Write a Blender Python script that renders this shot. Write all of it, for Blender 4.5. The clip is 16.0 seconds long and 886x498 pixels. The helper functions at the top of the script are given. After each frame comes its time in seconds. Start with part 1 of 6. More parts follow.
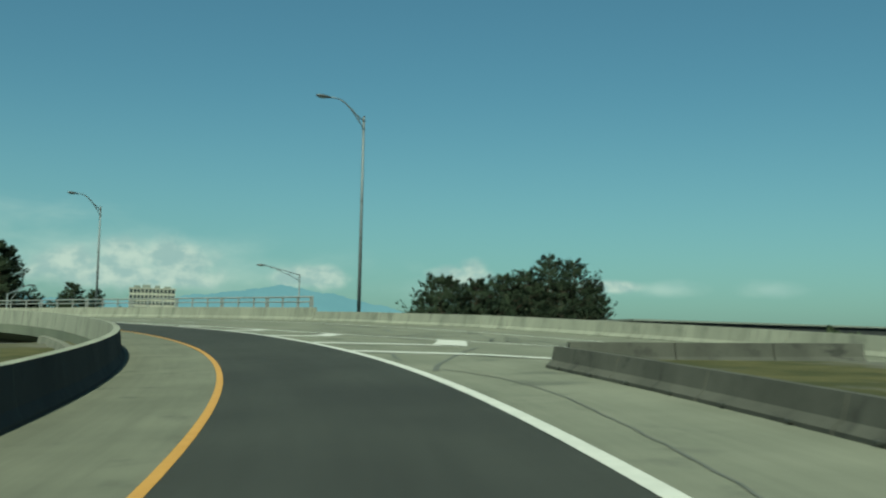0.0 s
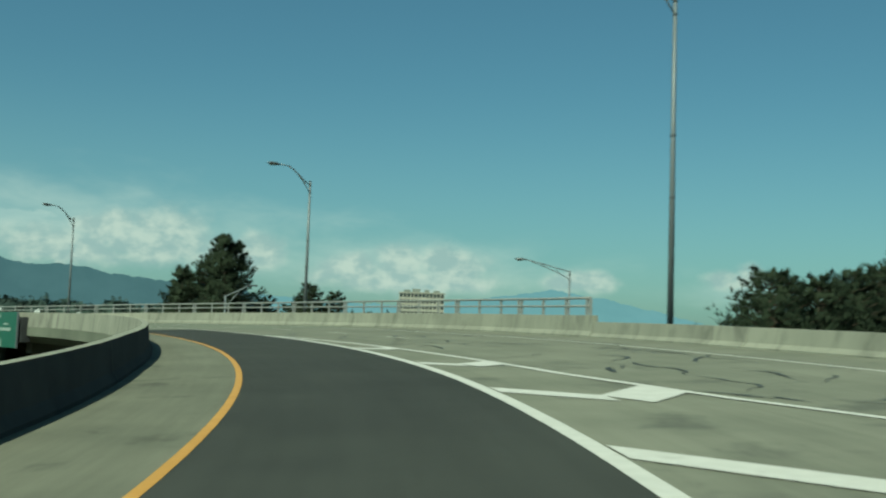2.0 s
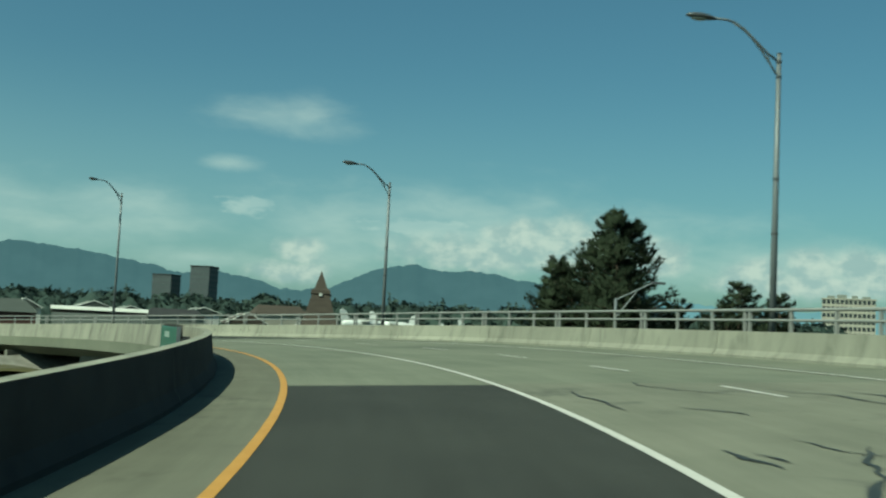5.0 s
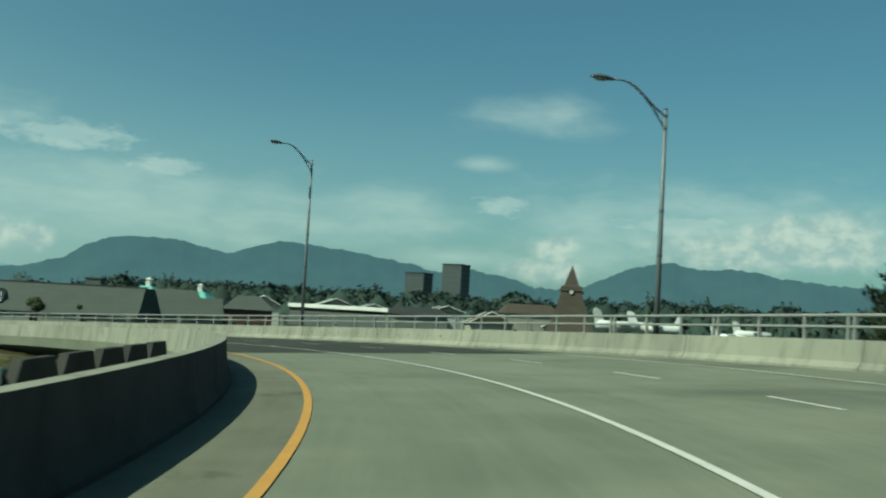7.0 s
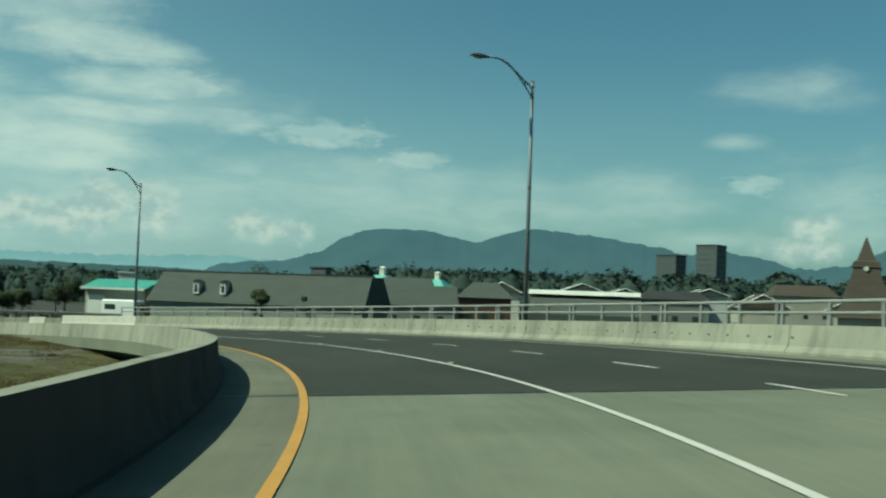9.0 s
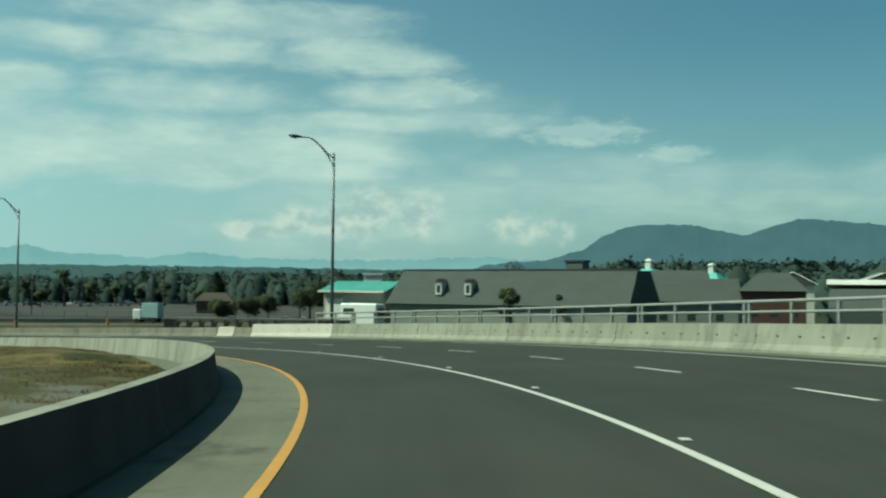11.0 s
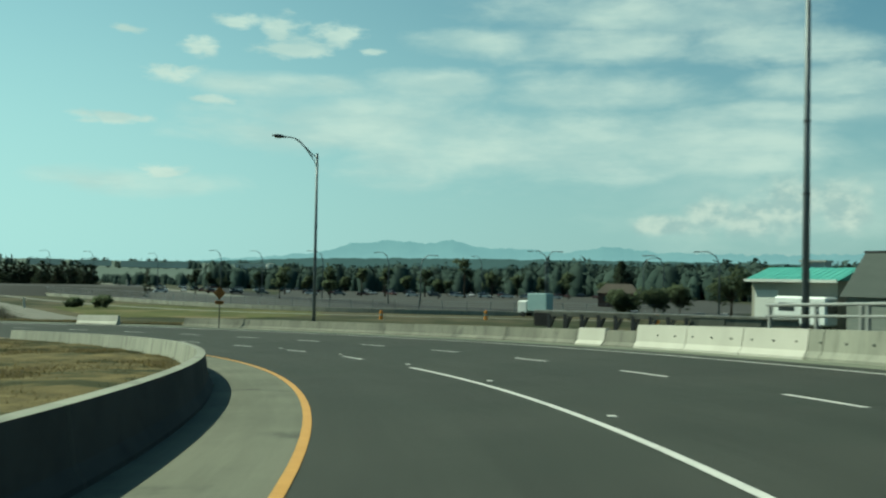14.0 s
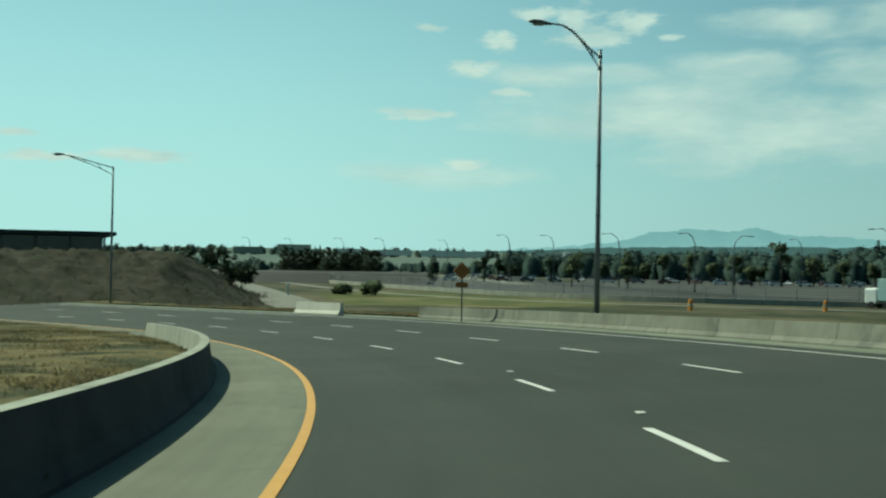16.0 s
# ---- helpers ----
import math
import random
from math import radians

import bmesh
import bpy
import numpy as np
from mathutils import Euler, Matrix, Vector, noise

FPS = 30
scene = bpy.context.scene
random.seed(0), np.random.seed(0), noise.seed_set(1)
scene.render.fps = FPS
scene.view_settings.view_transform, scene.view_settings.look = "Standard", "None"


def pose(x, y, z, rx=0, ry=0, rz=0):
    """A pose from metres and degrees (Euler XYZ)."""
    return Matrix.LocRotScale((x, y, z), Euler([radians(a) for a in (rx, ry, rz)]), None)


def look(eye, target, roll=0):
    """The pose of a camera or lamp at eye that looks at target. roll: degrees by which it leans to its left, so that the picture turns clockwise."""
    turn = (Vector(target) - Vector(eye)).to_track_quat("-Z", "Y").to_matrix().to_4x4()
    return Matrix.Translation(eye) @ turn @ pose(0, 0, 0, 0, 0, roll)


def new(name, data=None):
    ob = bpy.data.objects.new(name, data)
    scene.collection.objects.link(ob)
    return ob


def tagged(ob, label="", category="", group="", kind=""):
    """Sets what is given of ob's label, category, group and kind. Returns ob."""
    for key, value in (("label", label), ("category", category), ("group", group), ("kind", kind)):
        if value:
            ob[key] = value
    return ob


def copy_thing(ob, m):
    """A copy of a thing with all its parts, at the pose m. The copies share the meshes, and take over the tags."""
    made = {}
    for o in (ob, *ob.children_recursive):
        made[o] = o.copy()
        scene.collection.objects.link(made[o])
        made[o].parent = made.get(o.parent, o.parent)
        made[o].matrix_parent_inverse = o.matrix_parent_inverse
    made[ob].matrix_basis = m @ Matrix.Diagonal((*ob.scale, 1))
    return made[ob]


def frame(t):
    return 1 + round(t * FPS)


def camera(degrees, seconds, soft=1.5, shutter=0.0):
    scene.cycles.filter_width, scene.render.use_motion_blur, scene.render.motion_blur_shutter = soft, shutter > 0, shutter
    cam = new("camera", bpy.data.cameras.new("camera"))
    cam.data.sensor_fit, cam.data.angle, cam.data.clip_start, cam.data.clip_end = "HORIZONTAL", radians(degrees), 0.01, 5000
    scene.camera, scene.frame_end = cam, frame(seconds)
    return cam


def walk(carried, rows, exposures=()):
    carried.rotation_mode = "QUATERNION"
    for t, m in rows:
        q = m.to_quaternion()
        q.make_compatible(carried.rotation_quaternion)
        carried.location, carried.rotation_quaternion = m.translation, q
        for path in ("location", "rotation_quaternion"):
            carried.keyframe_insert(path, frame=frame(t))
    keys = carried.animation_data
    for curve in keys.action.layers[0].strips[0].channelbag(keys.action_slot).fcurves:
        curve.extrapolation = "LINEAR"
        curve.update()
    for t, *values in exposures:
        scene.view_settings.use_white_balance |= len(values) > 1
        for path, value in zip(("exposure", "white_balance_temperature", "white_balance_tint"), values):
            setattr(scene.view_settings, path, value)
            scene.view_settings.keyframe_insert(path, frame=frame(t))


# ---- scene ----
cam = camera(43.17, 16.0, soft=2.2, shutter=0.3)
# t, x, y, z, yaw, pitch, roll
PATH = [
    (0, -0.11, 0.001, 0, -0.7, 4.96, -1.17),
    (0.5, -0.27, 7.385, 0.26, 2.4, 4.95, -1.22),
    (1, -0.889, 14.699, 0.52, 5.85, 4.98, -1.46),
    (1.5, -1.949, 21.892, 0.78, 9.25, 4.96, -1.9),
    (2, -3.447, 28.955, 1.03, 13.06, 4.85, -1.89),
    (2.5, -5.365, 35.838, 1.28, 17.05, 4.79, -2.53),
    (3, -7.683, 42.531, 1.51, 20.9, 4.73, -2.39),
    (3.5, -10.3, 49.014, 1.74, 24.62, 4.66, -2.47),
    (4, -13.157, 55.309, 1.95, 27.71, 4.61, -2.1),
    (4.2, -14.366, 57.767, 2.03, 28.93, 4.55, -1.98),
    (6.3, -29.549, 80.875, 2.68, 41.33, 3.93, -2.31),
    (6.5, -31.216, 82.796, 2.72, 42.78, 3.88, -1.67),
    (7, -35.524, 87.405, 2.8, 46.46, 3.66, -3.19),
    (7.5, -40.003, 91.753, 2.86, 49.75, 3.28, -3.56),
    (8, -44.681, 95.812, 2.89, 52.6, 3.07, -3),
    (8.5, -49.58, 99.601, 2.9, 55.75, 2.48, -1.06),
    (9, -54.698, 103.11, 2.88, 59.15, 2.41, -2.03),
    (9.2, -56.807, 104.439, 2.87, 60.65, 2.51, -1.99),
    (11.3, -81.119, 115.826, 2.52, 74.69, 1.95, -0.96),
    (11.5, -83.648, 116.586, 2.47, 76.19, 1.88, -1.35),
    (12, -90.106, 118.226, 2.31, 79.99, 1.86, -1.28),
    (12.5, -96.724, 119.515, 2.14, 83.63, 1.88, -1.4),
    (13, -103.462, 120.465, 1.95, 86.96, 1.86, -1.26),
    (13.5, -110.3, 121.045, 1.75, 90.19, 1.72, -1.21),
    (14, -117.198, 121.185, 1.52, 93.53, 1.55, -1.03),
    (14.5, -124.126, 120.845, 1.29, 97.13, 1.38, -0.84),
    (15, -131.043, 120.016, 1.04, 101.08, 1.11, -1.53),
    (15.5, -137.901, 118.726, 0.79, 105.07, 0.87, -1.42),
    (16, -144.679, 116.997, 0.52, 108.71, 0.79, -0.88),

]
walk(cam, [(t, pose(x, y, z, 90 + p, r, w)) for t, x, y, z, w, p, r in PATH],
     exposures=[(0.0, 0.40, 6300, -10.0), (9.0, 0.40, 6300, -10.0), (12.0, 0.50, 6300, -10.0), (16.0, 0.48, 6300, -10.0)])

# ---- light ----
SUN_AZ, SUN_EL = 169.0, 49.0      # degrees: anticlockwise from +y, above the horizon
sun_way = Vector((-math.sin(radians(SUN_AZ)) * math.cos(radians(SUN_EL)),
                  math.cos(radians(SUN_AZ)) * math.cos(radians(SUN_EL)), math.sin(radians(SUN_EL))))
sun = new("sun", bpy.data.lights.new("sun", "SUN"))
sun.data.energy, sun.data.angle, sun.data.color = 4.55, radians(0.6), (1.0, 0.965, 0.80)
sun.matrix_world = look((0, 0, 60), Vector((0, 0, 60)) - sun_way)

world = bpy.data.worlds.new("world")
scene.world = world
world.use_nodes = True
WT = world.node_tree
WT.nodes.clear()


class Net:
    """Short hand for wiring value nodes."""

    def __init__(self, tree):
        self.t = tree

    def node(self, kind, **kw):
        n = self.t.nodes.new(kind)
        for k, v in kw.items():
            n.inputs[k.replace("_", " ")].default_value = v
        return n

    def link(self, a, b):
        self.t.links.new(a, b)

    def math(self, op, a, b=None, c=None):
        n = self.t.nodes.new("ShaderNodeMath")
        n.operation = op
        for i, v in enumerate((a, b, c)):
            if v is None:
                continue
            if isinstance(v, (int, float)):
                n.inputs[i].default_value = v
            else:
                self.link(v, n.inputs[i])
        return n.outputs[0]

    def ramp(self, v, lo, hi, a=0.0, b=1.0):
        n = self.t.nodes.new("ShaderNodeMapRange")
        n.interpolation_type = "SMOOTHSTEP"
        self.link(v, n.inputs[0])
        for i, x in enumerate((lo, hi, a, b)):
            n.inputs[i + 1].default_value = x
        return n.outputs[0]

    def noise(self, vec, scale, detail=6.0, rough=0.55, dist=0.0):
        n = self.t.nodes.new("ShaderNodeTexNoise")
        self.link(vec, n.inputs["Vector"])
        n.inputs["Scale"].default_value, n.inputs["Detail"].default_value = scale, detail
        n.inputs["Roughness"].default_value, n.inputs["Distortion"].default_value = rough, dist
        return n.outputs["Fac"]

    def vec(self, x, y, z):
        n = self.t.nodes.new("ShaderNodeCombineXYZ")
        for i, v in enumerate((x, y, z)):
            if isinstance(v, (int, float)):
                n.inputs[i].default_value = v
            else:
                self.link(v, n.inputs[i])
        return n.outputs[0]

    def mix(self, f, a, b, mode="MIX"):
        n = self.t.nodes.new("ShaderNodeMix")
        n.data_type, n.blend_type = "RGBA", mode
        for s, v in ((n.inputs[0], f), (n.inputs[6], a), (n.inputs[7], b)):
            if isinstance(v, (int, float)):
                s.default_value = v
            elif isinstance(v, tuple):
                s.default_value = (*v, 1)
            else:
                self.link(v, s)
        return n.outputs[2]


W = Net(WT)
sky = WT.nodes.new("ShaderNodeTexSky")
sky.sky_type, sky.sun_disc = "NISHITA", False
sky.sun_elevation, sky.sun_rotation = radians(SUN_EL), radians(-SUN_AZ)
sky.air_density, sky.dust_density, sky.ozone_density = 1.0, 1.4, 2.0
coords = WT.nodes.new("ShaderNodeTexCoord")
sep = WT.nodes.new("ShaderNodeSeparateXYZ")
W.link(coords.outputs["Generated"], sep.inputs[0])
dx, dy, dz = sep.outputs
az = W.math("MULTIPLY", W.math("ARCTAN2", W.math("MULTIPLY", dx, -1.0), dy), 57.2958)
el = W.math("MULTIPLY", W.math("ARCSINE", dz), 57.2958)


# the day's clouds: bearing, height, half width, half height, in degrees
HEAPS = [
    (17.8, 3.57, 1.26, 0.67), (15.5, 3.97, 1.33, 0.98), (12.9, 3.96, 1.61, 0.81), (15.2, 3.16, 3.86, 0.51), (-1.5, 3.56, 1.33, 0.43), (-2.1, 3.83, 0.6, 0.55), (-9.4, 3.17, 1.33, 0.23),
    (6.0, 3.45, 1.33, 0.51), (29.9, 5.0, 1.19, 0.82), (26.9, 5.21, 1.68, 0.87), (28.0, 4.36, 3.23, 0.8),
    (17.6, 3.81, 1.05, 0.65), (15.4, 4.09, 1.26, 0.85), (12.9, 3.97, 1.29, 0.65), (6.6, 3.43, 1.12, 0.48), (40.9, 3.67, 0.91, 0.43), (41.3, 2.76, 1.54, 0.51), (22.6, 4.25, 1.12, 0.72),
    (41.0, 3.86, 0.91, 0.39), (30.1, 5.06, 1.26, 0.65), (32.0, 4.1, 3.79, 0.72), (76.3, 3.77, 1.19, 1.11), (73.7, 4.04, 0.91, 0.87), (80.1, 3.48, 0.91, 0.75), (78.2, 3.15, 1.26, 0.72),
    (68.9, 3.2, 1.05, 0.72), (40.9, 3.95, 0.91, 0.54), (66.6, 2.94, 0.63, 0.51), (80.1, 3.5, 1.05, 0.68), (76.3, 3.92, 1.33, 1.0), (73.9, 3.84, 1.05, 0.95), (68.8, 3.17, 0.91, 0.68),
    (67.0, 3.0, 0.77, 0.48), (82.4, 2.9, 1.4, 0.43),
]
SMALL = [
    (104.2, 12.67, 1.01, 0.29), (102.1, 12.35, 0.81, 0.67), (101.2, 11.47, 1.66, 0.43), (99.1, 12.21, 1.04, 0.51), (97.4, 11.47, 0.49, 0.17), (106.0, 11.29, 0.73, 0.4), (109.6, 11.95, 0.65, 0.17),
    (107.1, 9.93, 1.22, 0.38), (110.1, 7.65, 1.43, 0.25), (105.3, 8.77, 0.94, 0.23), (43.8, 6.01, 1.21, 0.42), (65.3, 8.12, 2.55, 0.46), (73.0, 10.13, 2.03, 0.58), (65.7, 7.98, 2.6, 0.49),
    (71.4, 9.89, 0.84, 0.48), (34.4, 5.29, 3.44, 0.32), (34.7, 5.46, 3.44, 0.35), (109.8, 7.71, 1.26, 0.2), (129.7, 6.0, 0.84, 0.17), (123.8, 5.15, 2.1, 0.3), (128.7, 4.92, 1.82, 0.23),
    (110.1, 7.7, 1.33, 0.22), (65.7, 7.99, 2.74, 0.49), (60.9, 6.82, 1.68, 0.35), (61.0, 6.96, 1.4, 0.38), (107.6, 5.09, 1.19, 0.29),
]
SHEETS = [
    (82.7, 13.37, 6.45, 0.87), (85.3, 11.86, 4.49, 0.87), (85.3, 9.65, 4.63, 0.9), (94.1, 9.83, 2.95, 0.58), (94.2, 7.3, 4.21, 2.17), (86.5, 7.03, 6.45, 1.45), (77.5, 6.78, 2.95, 1.45),
    (73.9, 9.86, 3.93, 0.72), (75.7, 11.45, 3.09, 0.65), (71.6, 8.61, 3.65, 0.58), (85.2, 9.63, 4.63, 0.81), (94.0, 10.03, 2.81, 0.52), (102.2, 9.61, 3.93, 0.52), (97.8, 7.86, 5.47, 1.16),
    (86.4, 6.93, 8.98, 1.66), (83.8, 13.49, 6.03, 0.87), (91.6, 12.02, 2.95, 0.58), (109.4, 4.58, 3.37, 0.48), (108.9, 4.55, 3.3, 0.58), (100.2, 7.14, 5.05, 0.8), (87.1, 6.93, 7.97, 1.59),
    (94.1, 9.93, 2.67, 0.51), (85.2, 9.38, 4.91, 0.72), (76.0, 8.45, 5.61, 0.51), (78.2, 6.16, 3.09, 1.01), (78.0, 11.72, 3.65, 0.87),
]
VEILS = [
    (-11.8, 3.05, 1.6, 0.35), (-17.0, 3.05, 1.2, 0.35), (-6.0, 3.0, 5.0, 0.4), (69.6, 4.45, 5.47, 1.88), (60.3, 5.29, 4.21, 1.74), (50.4, 5.29, 4.35, 1.45), (55.5, 4.82, 6.03, 1.59), (39.4, 5.53, 2.1, 1.08), (42.6, 10.64, 2.88, 0.87), (44.7, 8.1, 1.26, 0.35),
    (69.7, 6.07, 2.38, 0.65), (61.4, 6.83, 1.47, 0.39), (39.6, 4.65, 3.51, 1.81), (16.5, 3.92, 8.42, 1.3), (41.2, 10.64, 2.24, 0.94), (13.1, 3.44, 8.42, 1.16), (-1.1, 2.9, 2.81, 0.51),
    (64.2, 5.11, 10.07, 1.88), (62.2, 4.56, 6.17, 1.59), (31.8, 5.43, 11.05, 1.88), (45.9, 3.24, 3.37, 0.58), (76.1, 3.81, 7.97, 2.46), (73.5, 9.18, 5.16, 1.45),
]
way = W.vec(az, el, 0.0)


def cloud_group(spots, ragged, lo, hi, scale, seed, detail=9.0, rough=0.58, flat=1.0):
    """Cloud cover round the given spots, its rim torn by noise."""
    near = None
    for a, e, wa, we in spots:
        m = WT.nodes.new("ShaderNodeVectorMath")
        m.operation = "MULTIPLY_ADD"
        W.link(way, m.inputs[0])
        m.inputs[1].default_value, m.inputs[2].default_value = (1 / wa, 1 / we, 0), (-a / wa, -e / we, 0)
        q = WT.nodes.new("ShaderNodeVectorMath")
        q.operation = "LENGTH"
        W.link(m.outputs[0], q.inputs[0])
        near = q.outputs["Value"] if near is None else W.math("MINIMUM", near, q.outputs["Value"])
    v = W.vec(W.math("MULTIPLY", az, scale), W.math("MULTIPLY", el, scale * flat), seed)
    torn = W.math("MULTIPLY", W.math("SUBTRACT", W.noise(v, 1.0, detail, rough, 0.25), 0.5), ragged)
    return W.ramp(W.math("ADD", W.math("SUBTRACT", 1.0, W.math("MINIMUM", near, 4.0)), torn), lo, hi)


heaps = cloud_group(HEAPS, 1.9, -0.7, 0.45, 0.7, 3.1, 6.0, 0.48, 1.2)
small = cloud_group(SMALL, 3.0, -0.55, 0.6, 0.8, 6.1, 9.0, 0.6, 2.6)
sheets = cloud_group(SHEETS, 2.3, -0.65, 0.6, 0.24, 1.4, 10.0, 0.6, 2.6)
veils = cloud_group(VEILS, 2.2, -0.6, 1.3, 0.28, 5.2, 8.0, 0.55, 2.6)
broken = W.ramp(W.noise(W.vec(W.math("MULTIPLY", az, 0.2), W.math("MULTIPLY", el, 0.5), 8.0), 1.0, 6.0, 0.55), 0.3, 0.65, 0.5, 1.0)
cover = W.math("MAXIMUM", W.math("MULTIPLY", small, W.ramp(az, 70, 96, 0.55, 0.95)), W.math("MAXIMUM", W.math("MULTIPLY", W.math("MULTIPLY", sheets, broken), 0.80), W.math("MULTIPLY", veils, 0.46)))
billow = W.noise(W.vec(W.math("MULTIPLY", az, 0.8), W.math("MULTIPLY", el, 1.1), 2.0), 1.0, 6.0)
sheet_col = W.mix(W.ramp(W.noise(W.vec(W.math("MULTIPLY", az, 0.2), W.math("MULTIPLY", el, 0.8), 4.0), 1.0, 5.0), 0.35, 0.65), (6.2, 7.8, 7.6), (8.0, 9.2, 8.5))
cloud_col = W.mix(W.ramp(billow, 0.38, 0.64), (4.7, 6.2, 6.2), (7.8, 8.6, 7.8))
tinted = W.mix(1.0, sky.outputs[0], (0.66, 1.0, 0.95), "MULTIPLY")
haze = W.mix(W.math("MULTIPLY", W.ramp(el, 0.0, 14.0, 1.0, 0.0), W.ramp(az, 10, 115, 0.16, 0.75)), tinted, W.mix(W.ramp(az, 85, 125), (5.0, 7.3, 7.6), (5.9, 8.8, 8.9)))
west_glow = W.math("MULTIPLY", W.ramp(el, 6.0, 34.0, 1.0, 0.0), W.ramp(az, 50, 118, 0.0, 0.55))
haze = W.mix(west_glow, haze, W.mix(W.ramp(az, 80, 125), (4.9, 7.6, 7.8), (6.5, 10.4, 10.6)))
sky_col = W.mix(W.math("MULTIPLY", heaps, 0.80), W.mix(cover, haze, sheet_col), cloud_col)
back = WT.nodes.new("ShaderNodeBackground")
W.link(sky_col, back.inputs["Color"])
back.inputs["Strength"].default_value = 0.059
out = WT.nodes.new("ShaderNodeOutputWorld")
W.link(back.outputs[0], out.inputs["Surface"])

# ---- materials ----
def surface(name, low, high, scale=1.0, rough=0.8, bump=0.1, grain=40.0, metal=0.0, stain=None, stain_scale=0.15,
            stain_lo=0.5, stain_hi=0.7, stretch=(1, 1, 1), object_random=0.0, spec=0.3, island=0.0, lane=0.0, streak=None):
    """A procedural surface: a broad mottling between two colours, fine grain as relief, and stains."""
    m = bpy.data.materials.new(name)
    m.use_nodes = True
    k = Net(m.node_tree)
    bsdf = m.node_tree.nodes["Principled BSDF"]
    tc = m.node_tree.nodes.new("ShaderNodeTexCoord")
    mp = m.node_tree.nodes.new("ShaderNodeMapping")
    k.link(tc.outputs["Object"], mp.inputs["Vector"])
    mp.inputs["Scale"].default_value = stretch
    v = mp.outputs[0]
    broad, fine_n = k.noise(v, scale, 5.0, 0.6), k.noise(v, grain, 3.0, 0.6)
    f = k.math("ADD", k.math("MULTIPLY", k.ramp(broad, 0.3, 0.7), 0.7), k.math("MULTIPLY", fine_n, 0.3))
    col = k.mix(f, low, high)
    if stain:
        sm = k.ramp(k.noise(v, stain_scale, 7.0, 0.65, 0.4), stain_lo, stain_hi)
        col = k.mix(sm, col, stain)
    if streak:
        # rain streaks that run down a face
        dp = m.node_tree.nodes.new("ShaderNodeMapping")
        k.link(tc.outputs["Object"], dp.inputs["Vector"])
        dp.inputs["Scale"].default_value = (1.0, 1.0, 0.09)
        run = k.math("MULTIPLY", k.ramp(k.noise(dp.outputs[0], 1.7, 5.0, 0.7), 0.46, 0.80), k.ramp(k.noise(v, 0.35, 3.0, 0.5), 0.35, 0.62, 0.25, 0.85))
        col = k.mix(run, col, streak)
    if lane:
        # wear that runs along the lanes
        lp = m.node_tree.nodes.new("ShaderNodeMapping")
        k.link(tc.outputs["UV"], lp.inputs["Vector"])
        lp.inputs["Scale"].default_value = (0.05, 1.0, 1.0)
        wear = k.math("ADD", k.math("MULTIPLY", k.noise(lp.outputs[0], 0.9, 5.0, 0.6), 0.6), k.math("MULTIPLY", k.noise(lp.outputs[0], 5.0, 4.0, 0.6), 0.4))
        dim = k.ramp(wear, 0.36, 0.64, 1 - lane, 1 + lane)
        n = m.node_tree.nodes.new("ShaderNodeHueSaturation")
        k.link(dim, n.inputs["Value"])
        k.link(col, n.inputs["Color"])
        col = n.outputs[0]
    for amount, source, socket in ((object_random, "ShaderNodeObjectInfo", "Random"), (island, "ShaderNodeNewGeometry", "Random Per Island")):
        if amount:
            info = m.node_tree.nodes.new(source)
            hsv = m.node_tree.nodes.new("ShaderNodeHueSaturation")
            k.link(k.ramp(info.outputs[socket], 0, 1, 1 - amount, 1 + amount), hsv.inputs["Value"])
            k.link(col, hsv.inputs["Color"])
            col = hsv.outputs[0]
    k.link(col, bsdf.inputs["Base Color"])
    k.link(k.math("ADD", k.math("MULTIPLY", fine_n, 0.15), rough - 0.08), bsdf.inputs["Roughness"])
    bsdf.inputs["Metallic"].default_value = metal
    bsdf.inputs["Specular IOR Level"].default_value = spec
    if bump:
        b = m.node_tree.nodes.new("ShaderNodeBump")
        b.inputs["Strength"].default_value, b.inputs["Distance"].default_value = bump, 0.02
        k.link(fine_n, b.inputs["Height"])
        k.link(b.outputs[0], bsdf.inputs["Normal"])
    return m


CONCRETE_DECK = surface("deck concrete", (0.106, 0.118, 0.090), (0.153, 0.165, 0.125), 0.25, 0.85, 0.15, 60, stain=(0.078, 0.084, 0.067), stain_scale=0.12, stain_lo=0.56, stain_hi=0.75, spec=0.12, lane=0.08)
CONCRETE_OLD = surface("worn deck concrete", (0.118, 0.124, 0.096), (0.166, 0.170, 0.132), 0.3, 0.85, 0.2, 45, stain=(0.094, 0.098, 0.080), stain_scale=0.5, stain_lo=0.55, stain_hi=0.68, stretch=(1, 1, 1), spec=0.12, lane=0.08)
ASPHALT_DARK = surface("fresh asphalt", (0.031, 0.033, 0.030), (0.043, 0.046, 0.040), 0.3, 0.8, 0.35, 90, stain=(0.049, 0.053, 0.044), stain_scale=0.05, stain_lo=0.5, stain_hi=0.8, spec=0.12, lane=0.08)
ASPHALT_GREY = surface("grey asphalt", (0.030, 0.035, 0.028), (0.043, 0.046, 0.038), 0.2, 0.8, 0.3, 90, stain=(0.027, 0.029, 0.025), stain_scale=0.08, stain_lo=0.5, stain_hi=0.8, spec=0.12, lane=0.08)
PARAPET = surface("parapet concrete", (0.173, 0.178, 0.142), (0.247, 0.253, 0.200), 0.5, 0.85, 0.2, 35, stain=(0.126, 0.129, 0.104), stain_scale=1.1, stain_lo=0.48, stain_hi=0.72, stretch=(1, 1, 0.45), object_random=0.07, streak=(0.105, 0.105, 0.085))
